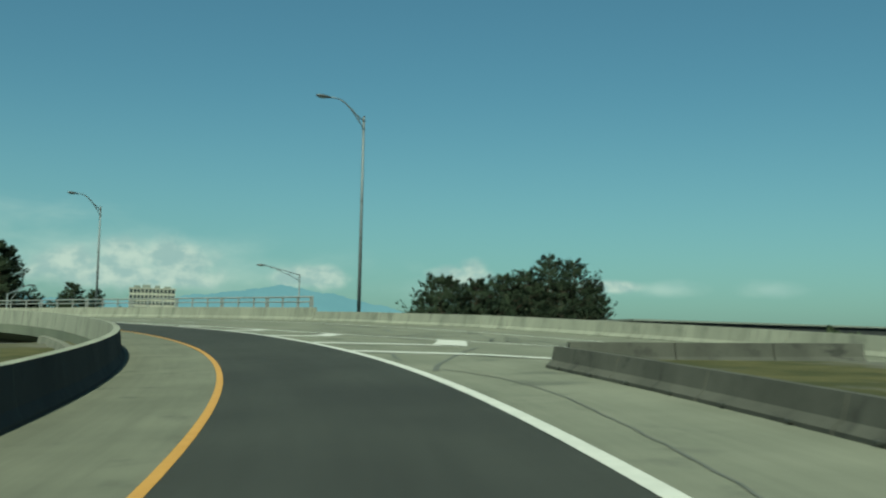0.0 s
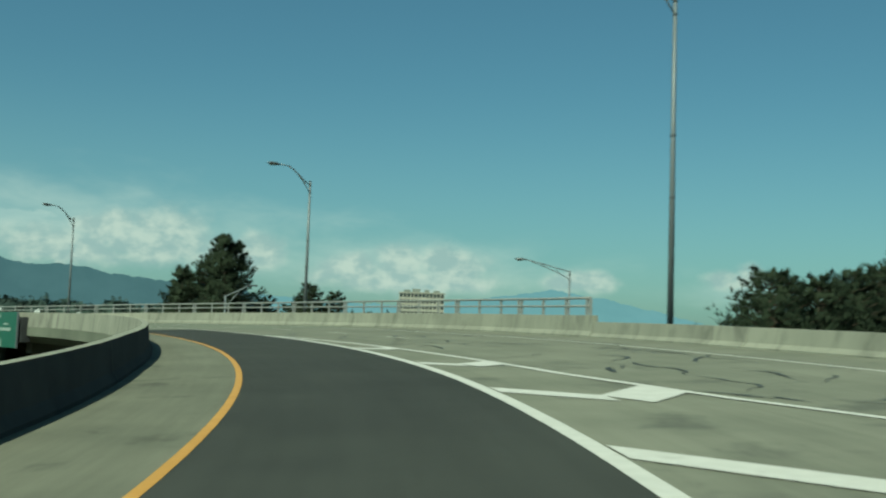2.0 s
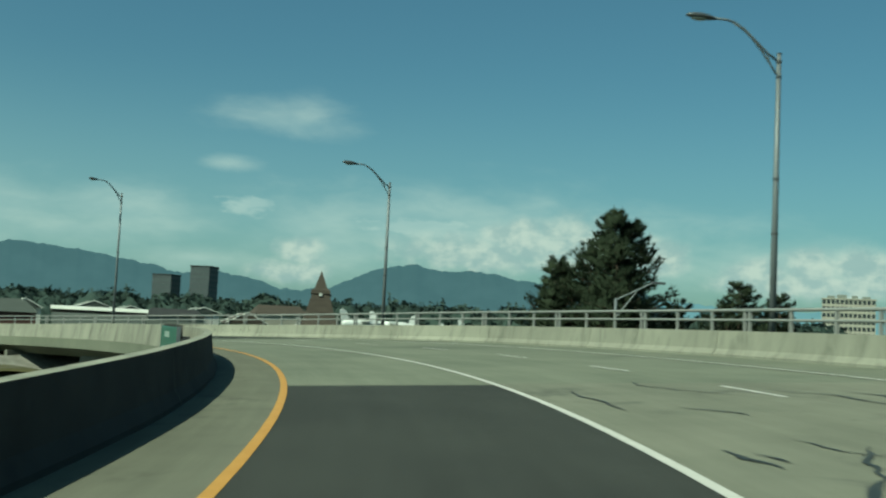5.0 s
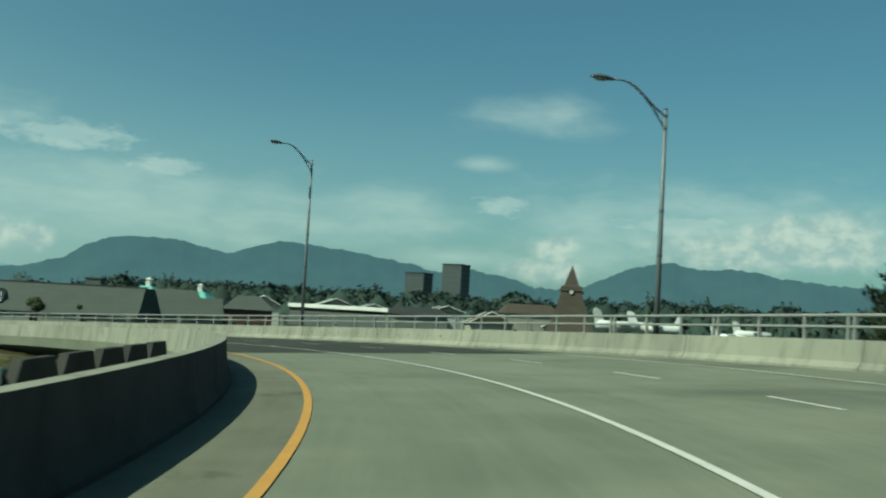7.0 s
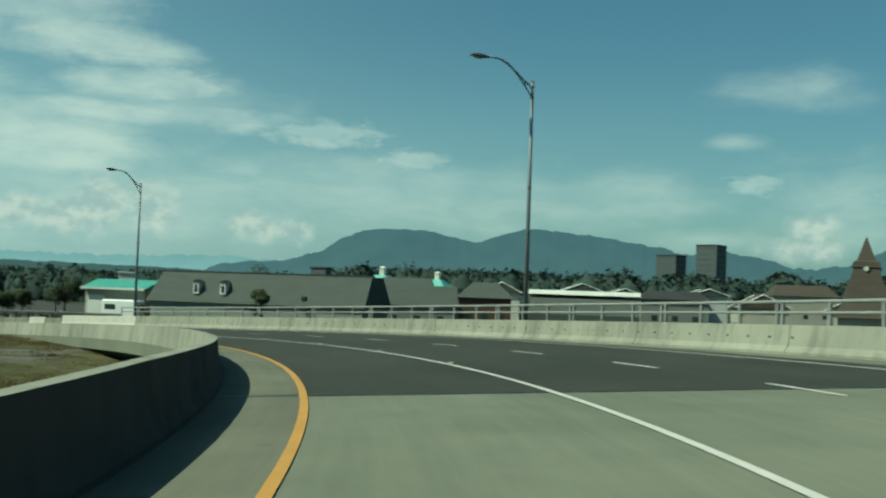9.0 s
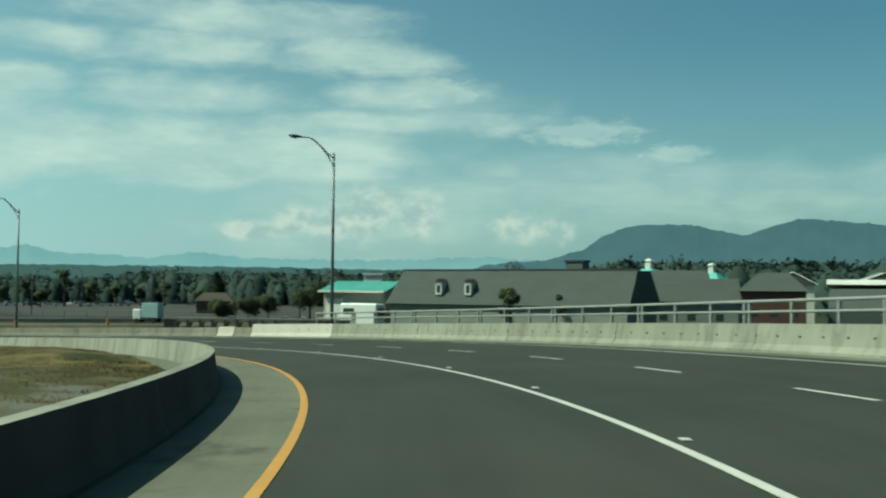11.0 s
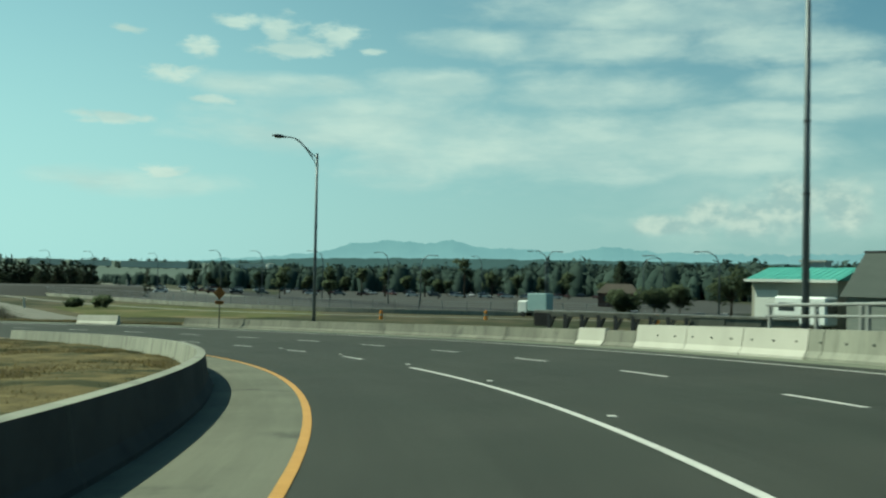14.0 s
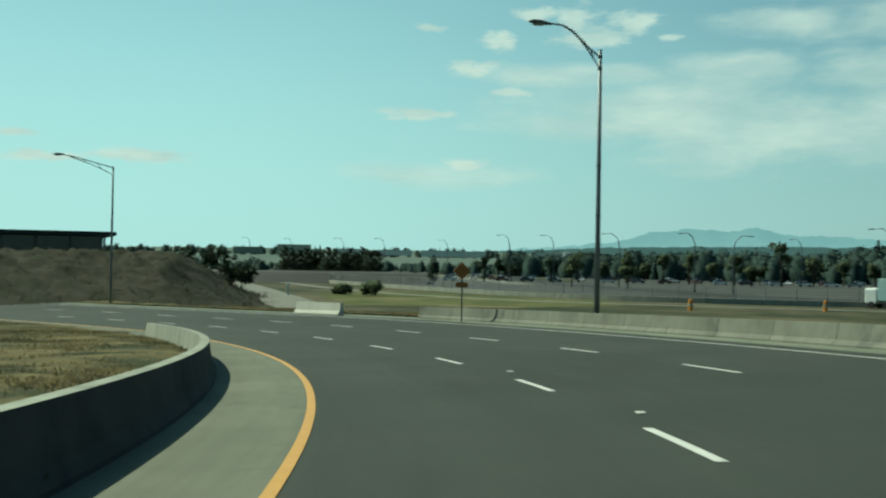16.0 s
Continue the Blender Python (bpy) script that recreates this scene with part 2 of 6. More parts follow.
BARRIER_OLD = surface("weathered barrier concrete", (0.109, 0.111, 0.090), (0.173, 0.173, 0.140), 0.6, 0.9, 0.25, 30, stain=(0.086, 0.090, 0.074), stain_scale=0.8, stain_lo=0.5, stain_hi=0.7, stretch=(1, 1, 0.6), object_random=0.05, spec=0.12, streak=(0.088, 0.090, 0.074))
# Shade put into the colour: darker concrete for the inner barrier's road face.
SHADE_FACE = surface("barrier concrete darkened as if in shade", (0.040, 0.040, 0.039), (0.062, 0.061, 0.057), 0.5, 0.95, 0.2, 30, stain=(0.030, 0.030, 0.030), stain_scale=0.4, stain_lo=0.5, stain_hi=0.75, spec=0.08)
GORE_CONCRETE = surface("dark weathered gore concrete", (0.050, 0.051, 0.043), (0.085, 0.085, 0.071), 0.7, 0.9, 0.3, 30, stain=(0.034, 0.035, 0.031), stain_scale=1.1, stain_lo=0.52, stain_hi=0.68, spec=0.12)
WHITE_PAINT = surface("white road paint", (0.408, 0.407, 0.370), (0.494, 0.487, 0.448), 3.0, 0.6, 0.1, 60, stain=(0.278, 0.274, 0.247), stain_scale=2.5, stain_lo=0.6, stain_hi=0.8)
YELLOW_PAINT = surface("yellow road paint", (0.363, 0.186, 0.036), (0.433, 0.233, 0.054), 3.0, 0.6, 0.1, 60, stain=(0.314, 0.163, 0.036), stain_scale=2.5, stain_lo=0.58, stain_hi=0.8)
TAR = surface("crack sealant", (0.022, 0.025, 0.021), (0.034, 0.037, 0.031), 3.0, 0.5, 0.1, 50)
RAIL_STEEL = surface("painted rail steel", (0.17, 0.18, 0.17), (0.23, 0.24, 0.225), 1.0, 0.6, 0.0, 30, spec=0.25)
POLE_STEEL = surface("galvanised pole steel", (0.115, 0.134, 0.140), (0.160, 0.182, 0.189), 0.8, 0.5, 0.0, 25, metal=0.3, stretch=(1, 1, 0.2), spec=0.3)
LAMP_HEAD = surface("lamp housing", (0.066, 0.073, 0.074), (0.100, 0.107, 0.107), 4, 0.45, 0.05, 20, metal=0.4)
LENS = surface("lamp lens", (0.233, 0.249, 0.228), (0.299, 0.319, 0.294), 4, 0.2, 0.0, 20)
DRY_GRASS = surface("dry grass", (0.048, 0.042, 0.017), (0.150, 0.119, 0.053), 1.1, 0.95, 1.0, 6, stain=(0.029, 0.032, 0.013), stain_scale=0.3, stain_lo=0.46, stain_hi=0.60, spec=0.1)
GREEN_GRASS = surface("rough green grass", (0.032, 0.036, 0.015), (0.09, 0.082, 0.036), 0.6, 0.95, 1.0, 4, stain=(0.10, 0.098, 0.082), stain_scale=0.12, stain_lo=0.5, stain_hi=0.62, spec=0.1)
BLADES_DRY = surface("dry grass blades", (0.056, 0.049, 0.020), (0.155, 0.122, 0.055), 0.9, 0.9, 0.0, 6, stain=(0.036, 0.039, 0.015), stain_scale=0.3, stain_lo=0.46, stain_hi=0.60, island=0.2)
GROUND = surface("flat land", (0.037, 0.041, 0.025), (0.068, 0.063, 0.039), 0.02, 0.95, 0.3, 3, stain=(0.025, 0.032, 0.016), stain_scale=0.012, stain_lo=0.42, stain_hi=0.6, spec=0.1)
FIELD = surface("rough verge grass", (0.046, 0.042, 0.024), (0.105, 0.090, 0.054), 0.12, 0.95, 0.5, 2, stain=(0.024, 0.029, 0.013), stain_scale=0.04, stain_lo=0.42, stain_hi=0.6, spec=0.1)
FRESH_CONCRETE = surface("clean pale concrete", (0.324, 0.320, 0.270), (0.387, 0.378, 0.324), 0.6, 0.85, 0.15, 30)
TOWER_GLASS = surface("grey tower glazing", (0.045, 0.055, 0.06), (0.06, 0.072, 0.076), 0.4, 0.4, 0.0, 5)
SIGN_ORANGE = surface("weathered orange sign sheet", (0.20, 0.075, 0.012), (0.26, 0.10, 0.02), 2, 0.6, 0.0, 20)
SKID = surface("old tyre mark", (0.075, 0.08, 0.068), (0.10, 0.105, 0.09), 2.0, 0.85, 0.15, 50)
SCRUB = surface("scrub soil", (0.026, 0.025, 0.018), (0.050, 0.046, 0.034), 0.7, 0.95, 1.0, 4, stain=(0.026, 0.028, 0.017), stain_scale=0.35, stain_lo=0.45, stain_hi=0.6, spec=0.05)
LOT_ASPHALT = surface("old lot asphalt", (0.039, 0.040, 0.037), (0.056, 0.057, 0.052), 0.05, 0.9, 0.2, 30, stain=(0.073, 0.074, 0.065), stain_scale=0.03, stain_lo=0.55, stain_hi=0.7, spec=0.12)
GRAVEL = surface("pale gravel", (0.107, 0.107, 0.087), (0.148, 0.146, 0.120), 0.5, 0.95, 0.4, 20)
NEEDLES = surface("pine needles", (0.018, 0.029, 0.018), (0.036, 0.050, 0.029), 0.5, 0.8, 0.0, 6, island=0.2, spec=0.08)
# Leaf colour lightened to stand in for haze over the plain.
LEAVES = surface("broad leaves", (0.062, 0.086, 0.050), (0.112, 0.138, 0.078), 0.5, 0.8, 0.0, 6, island=0.25, spec=0.1)
# Paler and bluer than near needles: haze is mixed into the colour.
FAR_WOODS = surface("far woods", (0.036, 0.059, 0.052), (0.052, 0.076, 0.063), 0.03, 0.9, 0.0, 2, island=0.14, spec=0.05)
SHOULDER = surface("dirty shoulder concrete", (0.098, 0.102, 0.078), (0.135, 0.138, 0.105), 0.35, 0.88, 0.2, 50, stain=(0.062, 0.066, 0.053), stain_scale=0.55, stain_lo=0.56, stain_hi=0.72, spec=0.1, lane=0.10)
SCRUB_STEMS = surface("grey scrub stems", (0.040, 0.038, 0.024), (0.085, 0.076, 0.052), 0.4, 0.95, 0.0, 6, stain=(0.035, 0.042, 0.022), stain_scale=0.2, stain_lo=0.5, stain_hi=0.6, island=0.25, spec=0.05)
VERGE_GREEN = surface("green verge grass", (0.040, 0.050, 0.018), (0.095, 0.098, 0.040), 0.15, 0.95, 0.5, 3, stain=(0.13, 0.108, 0.06), stain_scale=0.06, stain_lo=0.5, stain_hi=0.62, spec=0.05)
YARD_DARK = surface("dark yard asphalt", (0.024, 0.026, 0.027), (0.036, 0.038, 0.038), 0.06, 0.9, 0.2, 30, spec=0.1)
SOOTY = surface("sooty weathered plate", (0.030, 0.031, 0.029), (0.058, 0.057, 0.052), 0.8, 0.95, 0.3, 20, stain=(0.065, 0.064, 0.056), stain_scale=1.2, stain_lo=0.6, stain_hi=0.72, spec=0.05)
BARK = surface("bark", (0.040, 0.031, 0.020), (0.080, 0.062, 0.044), 3, 0.95, 0.5, 15, stretch=(1, 1, 0.2))
def let_through(m, share):
    """Lets part of the light pass through a thin leaf."""
    k = Net(m.node_tree)
    bsdf = m.node_tree.nodes["Principled BSDF"]
    glow = m.node_tree.nodes.new("ShaderNodeBsdfTranslucent")
    k.link(bsdf.inputs["Base Color"].links[0].from_socket, glow.inputs["Color"])
    both = m.node_tree.nodes.new("ShaderNodeMixShader")
    both.inputs[0].default_value = share
    k.link(bsdf.outputs[0], both.inputs[1])
    k.link(glow.outputs[0], both.inputs[2])
    k.link(both.outputs[0], m.node_tree.nodes["Material Output"].inputs["Surface"])


for leaf, share in ((BLADES_DRY, 0.5), (NEEDLES, 0.25), (LEAVES, 0.6), (FAR_WOODS, 0.2)):
    let_through(leaf, share)


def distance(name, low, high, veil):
    """Far land behind kilometres of air: its haze is painted as emission, thicker towards the plain."""
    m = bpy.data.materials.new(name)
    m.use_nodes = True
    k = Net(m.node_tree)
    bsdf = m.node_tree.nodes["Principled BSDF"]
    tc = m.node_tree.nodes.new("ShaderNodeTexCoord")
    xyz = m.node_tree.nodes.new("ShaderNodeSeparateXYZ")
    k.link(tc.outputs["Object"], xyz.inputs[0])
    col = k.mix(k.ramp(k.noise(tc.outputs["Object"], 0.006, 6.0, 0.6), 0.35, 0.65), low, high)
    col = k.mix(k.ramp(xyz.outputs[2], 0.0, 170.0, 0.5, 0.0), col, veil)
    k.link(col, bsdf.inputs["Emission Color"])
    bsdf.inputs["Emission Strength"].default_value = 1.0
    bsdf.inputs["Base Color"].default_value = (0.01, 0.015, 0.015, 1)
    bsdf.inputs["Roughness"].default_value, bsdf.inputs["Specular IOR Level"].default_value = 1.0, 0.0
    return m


# Haze colours for emission: this land glows in place of scattered light.
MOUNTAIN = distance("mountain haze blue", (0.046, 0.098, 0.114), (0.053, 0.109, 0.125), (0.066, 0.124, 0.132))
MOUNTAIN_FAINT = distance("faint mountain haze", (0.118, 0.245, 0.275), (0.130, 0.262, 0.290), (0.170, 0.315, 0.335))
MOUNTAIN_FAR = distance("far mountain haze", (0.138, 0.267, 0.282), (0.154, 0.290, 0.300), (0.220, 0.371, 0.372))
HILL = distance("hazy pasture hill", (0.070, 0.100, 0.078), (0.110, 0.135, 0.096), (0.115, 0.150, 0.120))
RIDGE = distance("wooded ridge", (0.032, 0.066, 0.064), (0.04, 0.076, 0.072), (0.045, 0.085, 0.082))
ROOF_GREY = surface("grey shingle roof", (0.048, 0.059, 0.053), (0.060, 0.072, 0.064), 0.3, 0.9, 0.3, 10, stretch=(1, 1, 3))
ROOF_DARK = surface("dark roof", (0.020, 0.022, 0.023), (0.033, 0.036, 0.036), 0.4, 0.85, 0.1, 10)
ROOF_GREEN = surface("turquoise metal roof", (0.066, 0.290, 0.241), (0.106, 0.359, 0.294), 0.3, 0.5, 0.05, 8, spec=0.5)
ROOF_BROWN = surface("brown shingle roof", (0.042, 0.036, 0.028), (0.060, 0.051, 0.040), 0.4, 0.9, 0.3, 10, stretch=(1, 1, 3))
WALL_WHITE = surface("white painted wall", (0.412, 0.436, 0.401), (0.505, 0.526, 0.481), 0.3, 0.8, 0.1, 10)
WALL_GREY = surface("grey green siding", (0.133, 0.152, 0.134), (0.179, 0.200, 0.174), 0.3, 0.85, 0.1, 10, stretch=(1, 1, 8))
WALL_BEIGE = surface("beige wall", (0.266, 0.263, 0.214), (0.332, 0.325, 0.268), 0.3, 0.85, 0.1, 10)
WALL_RED = surface("brick red wall", (0.062, 0.036, 0.030), (0.086, 0.050, 0.040), 0.8, 0.9, 0.1, 10)
WALL_SLATE = surface("slate tower cladding", (0.050, 0.068, 0.070), (0.066, 0.084, 0.086), 0.1, 0.7, 0.0, 4)
GLASS_DARK = surface("dark glazing", (0.020, 0.027, 0.030), (0.033, 0.042, 0.044), 0.5, 0.15, 0.0, 5, spec=0.6)
SIGN_GREEN = surface("green sign sheet", (0.010, 0.078, 0.052), (0.016, 0.100, 0.066), 1.0, 0.4, 0.0, 20)
SIGN_WHITE = surface("white sign lettering", (0.20, 0.26, 0.23), (0.26, 0.33, 0.29), 2, 0.4, 0.0, 20)
SIGN_YELLOW = surface("yellow sign sheet", (0.30, 0.24, 0.03), (0.36, 0.29, 0.05), 2, 0.5, 0.0, 20)
SIGN_BACK = surface("dark sign steel", (0.020, 0.021, 0.022), (0.040, 0.042, 0.042), 2, 0.6, 0.1, 20)
METAL_WHITE = surface("white aircraft paint", (0.50, 0.53, 0.51), (0.59, 0.62, 0.59), 0.5, 0.4, 0.0, 10, spec=0.5)
RUBBER = surface("rubber", (0.010, 0.010, 0.010), (0.020, 0.021, 0.020), 3, 0.8, 0.1, 20)
ORANGE = surface("orange plastic", (0.431, 0.152, 0.014), (0.518, 0.207, 0.026), 2, 0.5, 0.0, 15)
SOIL = surface("rock fill", (0.106, 0.104, 0.087), (0.199, 0.200, 0.174), 1.2, 0.95, 0.6, 4)


def car_paint(name, rgb):
    m = surface(name, rgb, tuple(min(1.0, c * 1.15) for c in rgb), 1.0, 0.3, 0.0, 20, metal=0.2, spec=0.5)
    return m


CAR_PAINTS = [car_paint("car paint " + n, c) for n, c in (("white", (0.5, 0.5, 0.5)), ("silver", (0.28, 0.29, 0.3)), ("black", (0.02, 0.02, 0.022)),
              ("blue", (0.035, 0.045, 0.06)), ("red", (0.075, 0.03, 0.028)), ("grey", (0.12, 0.125, 0.13)))]


# ---- building blocks ----
def mesh_of(name, bm, mat, smooth=False):
    me = bpy.data.meshes.new(name)
    bm.to_mesh(me)
    bm.free()
    me.materials.append(mat)
    if smooth:
        me.polygons.foreach_set("use_smooth", [True] * len(me.polygons))
    return me


def part(name, bm, mat, parent, label="", smooth=False):
    ob = new(name, mesh_of(name, bm, mat, smooth))
    ob.parent = parent
    if label:
        ob["label"] = label
    return ob


def thing(name, label, category, m=None, group="", kind=""):
    ob = new(name)
    if m is not None:
        ob.matrix_world = m
    return tagged(ob, label, category, group, kind)


def solid(name, bm, mat, label, category, kind="", m=None, group="", smooth=False):
    ob = new(name, mesh_of(name, bm, mat, smooth))
    if m is not None:
        ob.matrix_world = m
    return tagged(ob, label, category, group, kind)


def faces_mesh(bm, verts, faces):
    vs = [bm.verts.new(v) for v in verts]
    for f in faces:
        bm.faces.new([vs[i] for i in f])


def box(sx, sy, sz, at=(0, 0, 0), rz=0.0, bm=None, taper=1.0, bevel=0.0):
    """A box that stands on at, tapered towards its top."""
    own = bmesh.new()
    bmesh.ops.create_cube(own, size=1.0)
    for v in own.verts:
        k = taper if v.co.z > 0 else 1.0
        v.co = Vector((v.co.x * sx * k, v.co.y * sy * k, (v.co.z + 0.5) * sz))
    if bevel:
        bmesh.ops.bevel(own, geom=own.edges[:], offset=bevel, segments=1, affect="EDGES")
    own.transform(Matrix.Translation(at) @ Matrix.Rotation(radians(rz), 4, "Z"))
    if bm is None:
        return own
    join(bm, own)
    return bm


def join(bm, other):
    vm = {v: bm.verts.new(v.co) for v in other.verts}
    for f in other.faces:
        bm.faces.new([vm[v] for v in f.verts])
    other.free()


def tube(points, radii, sides=8, bm=None, caps=True):
    """A round bar along points with a radius at each."""
    bm = bm or bmesh.new()
    pts = [Vector(p) for p in points]
    if isinstance(radii, (int, float)):
        radii = [radii] * len(pts)
    rings = []
    for i, p in enumerate(pts):
        d = (pts[min(i + 1, len(pts) - 1)] - pts[max(i - 1, 0)]).normalized()
        a = d.orthogonal().normalized() if abs(d.z) < 0.99 else Vector((1, 0, 0))
        if abs(d.z) < 0.99:
            a = d.cross(Vector((0, 0, 1))).normalized()
        b = d.cross(a)
        rings.append([bm.verts.new(p + radii[i] * (math.cos(2 * math.pi * k / sides) * a + math.sin(2 * math.pi * k / sides) * b)) for k in range(sides)])
    for r0, r1 in zip(rings, rings[1:]):
        for k in range(sides):
            bm.faces.new((r0[k], r0[(k + 1) % sides], r1[(k + 1) % sides], r1[k]))
    if caps:
        bm.faces.new(rings[0][::-1])
        bm.faces.new(rings[-1])
    return bm


def leafy(name, verts, faces, outward, mat):
    """A mesh of many small leaves whose shading follows the rounded crown that they make up."""
    fixed = []
    for k, (i, j, m) in enumerate(faces):
        n = (verts[j] - verts[i]).cross(verts[m] - verts[i])
        fixed.append((i, j, m) if n.dot(outward[i]) >= 0 else (i, m, j))
    me = bpy.data.meshes.new(name)
    me.from_pydata([tuple(v) for v in verts], [], fixed)
    me.polygons.foreach_set("use_smooth", [True] * len(fixed))
    me.normals_split_custom_set_from_vertices([tuple(v) for v in outward])
    me.materials.append(mat)
    return me


# ---- the alignment of the ramp: its yellow edge line ----
def natural_spline(xs, ys, at):
    xs, ys, at = (np.asarray(a, float) for a in (xs, ys, at))
    n, h = len(xs), np.diff(xs)
    a, b = np.eye(n), np.zeros(n)
    for i in range(1, n - 1):
        a[i, i - 1:i + 2] = h[i - 1], 2 * (h[i - 1] + h[i]), h[i]
        b[i] = 6 * ((ys[i + 1] - ys[i]) / h[i] - (ys[i] - ys[i - 1]) / h[i - 1])
    m = np.linalg.solve(a, b)
    i = np.clip(np.searchsorted(xs, at) - 1, 0, n - 2)
    p, q, w = xs[i + 1] - at, at - xs[i], h[i]
    return (m[i] * p ** 3 + m[i + 1] * q ** 3) / (6 * w) + (ys[i] / w - m[i] * w / 6) * p + (ys[i + 1] / w - m[i + 1] * w / 6) * q


STATIONS = np.arange(-50, 326, 25.0)
HEADING = [-17.58, -7.88, 1.93, 11.32, 22.45, 34.41, 45.73, 59.87, 72.62, 85.12, 99.39, 112.63, 126.2, 139.26, 152.8, 166.47]
LEVEL = [-3.25, -2.4, -1.55, -0.69, 0.16, 0.88, 1.29, 1.31, 0.95, 0.32, -0.53, -1.48, -2.42, -3.23, -3.86, -4.05]
BANK = [0.03, 0.03, 0.03, 0.046, 0.055, 0.045, 0.043, 0.042, 0.034, 0.029, 0.026, 0.028, 0.031, 0.036, 0.036, 0.03]
GRID = np.arange(-50, 325.1, 0.5)
_h = np.radians(natural_spline(STATIONS, HEADING, GRID))
_x, _y = np.cumsum(-np.sin(_h)) * 0.5, np.cumsum(np.cos(_h)) * 0.5
_o = 100
AX, AY = _x - _x[_o] - 1.79, _y - _y[_o] + 0.01
AZ, AB = natural_spline(STATIONS, LEVEL, GRID), np.interp(GRID, STATIONS, BANK)


def at(s, r, h=0.0):
    """The place s metres along the yellow line, r metres to its right and h above the road."""
    k = lambda a: float(np.interp(s, GRID, a))
    # the through road lies flatter than the ramp until the two have merged
    h = h - max(0.0, r - 7.0) * 0.037 * float(np.interp(s, [25, 62], [1, 0]))
    w = k(_h)
    return Vector((k(AX) + math.cos(w) * r, k(AY) + math.sin(w) * r, k(AZ) + k(AB) * r + h))


def heading(s):
    return math.degrees(float(np.interp(s, GRID, _h)))


def val(v, s):
    """A number, or a number that changes along the road: [(s, value), ...]."""
    return v if isinstance(v, (int, float)) else float(np.interp(s, [a for a, _ in v], [b for _, b in v]))


def stations(s0, s1, step):
    n = max(1, round((s1 - s0) / step))
    return [s0 + (s1 - s0) * i / n for i in range(n + 1)]


def strip(s0, s1, r0, r1, h=0.0, step=2.0, cols=1, bm=None):
    """A sheet on the road between two offsets."""
    bm = bm or bmesh.new()
    uv = bm.loops.layers.uv.verify()
    spot = {}
    rows = []
    for s in stations(s0, s1, step):
        row = []
        for c in range(cols + 1):
            r = val(r0, s) + (val(r1, s) - val(r0, s)) * c / cols
            row.append(bm.verts.new(at(s, r, h)))
            spot[row[-1]] = (s, r)
        rows.append(row)
    for a, b in zip(rows, rows[1:]):
        for c in range(cols):
            f = bm.faces.new((a[c], a[c + 1], b[c + 1], b[c]))
            for q in f.loops:
                q[uv].uv = spot[q.vert]
    return bm


def sweep(profile, s0, s1, r=0.0, step=2.0, bm=None, top=None, shade_edges=()):
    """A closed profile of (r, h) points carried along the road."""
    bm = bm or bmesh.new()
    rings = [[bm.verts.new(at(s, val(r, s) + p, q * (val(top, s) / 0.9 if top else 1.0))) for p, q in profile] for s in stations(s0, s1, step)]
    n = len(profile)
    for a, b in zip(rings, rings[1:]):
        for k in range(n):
            bm.faces.new((a[k], b[k], b[(k + 1) % n], a[(k + 1) % n])).material_index = int(k in shade_edges)
    bm.faces.new(rings[0])
    bm.faces.new(rings[-1][::-1])
    bmesh.ops.recalc_face_normals(bm, faces=bm.faces[:])
    for f in bm.faces:
        f.smooth = True
    for e in bm.edges:
        e.smooth = len(e.link_faces) == 2 and e.calc_face_angle(3.0) < 0.2
    return bm

# ---- ground, deck and roads ----
GROUND_Z = -4.3
OUTER = [(-50, 27.0), (0, 22.5), (20, 20.0), (30, 18.4), (40, 16.6), (50, 15.3), (60, 14.9), (70, 15.5), (80, 16.1), (125, 16.2), (165, 15.4), (325, 15.4)]   # foot of the outer parapet
INNER = [(-50, -2.3), (10, -2.3), (54, -2.32), (70, -1.8), (85, -1.5), (110, -1.45), (140, -1.45), (160, -1.58), (180, -1.78), (210, -1.75), (235, -1.82), (325, -1.85)]                          # foot of the inner barrier


def shifted(line, d):
    return [(s, r + d) for s, r in line]


def disc_sheet(radii, z, sides=96):
    bm = bmesh.new()
    rings = [[bm.verts.new((-80 + q * math.cos(2 * math.pi * k / sides), 60 + q * math.sin(2 * math.pi * k / sides), z)) for k in range(sides)] for q in radii]
    bm.faces.new(rings[0])
    for a, b in zip(rings, rings[1:]):
        for k in range(sides):
            bm.faces.new((a[k], b[k], b[(k + 1) % sides], a[(k + 1) % sides]))
    return bm


solid("ground", disc_sheet([60, 300, 900, 2500, 4900], GROUND_Z), GROUND, "flat dry delta land with patchy grass and low scrub", "ground", "structure")

road = thing("road", "curving grey highway ramp merging with a wide banked road", "road", kind="structure")


def deck_body(s0, s1, depth):
    """The slab under the road surface."""
    bm = bmesh.new()
    uv = bm.loops.layers.uv.verify()
    spot = {}
    rings = []
    for s in stations(s0, s1, 2.5):
        a, b = val(INNER, s) - 0.45, val(OUTER, s) + 0.55
        rings.append([bm.verts.new(v) for v in (at(s, a), at(s, b), at(s, b, -depth * 0.5), at(s, b - 1.2, -depth), at(s, a + 1.2, -depth), at(s, a, -depth * 0.5))])
        spot.update({v: (s, r) for v, r in zip(rings[-1], (a, b, b, b - 1.2, a + 1.2, a))})
    for p, q in zip(rings, rings[1:]):
        for k in range(6):
            f = bm.faces.new((p[k], q[k], q[(k + 1) % 6], p[(k + 1) % 6]))
            for w in f.loops:
                w[uv].uv = spot[w.vert]
    bm.faces.new(rings[0])
    bm.faces.new(rings[-1][::-1])
    bmesh.ops.recalc_face_normals(bm, faces=bm.faces[:])
    return bm


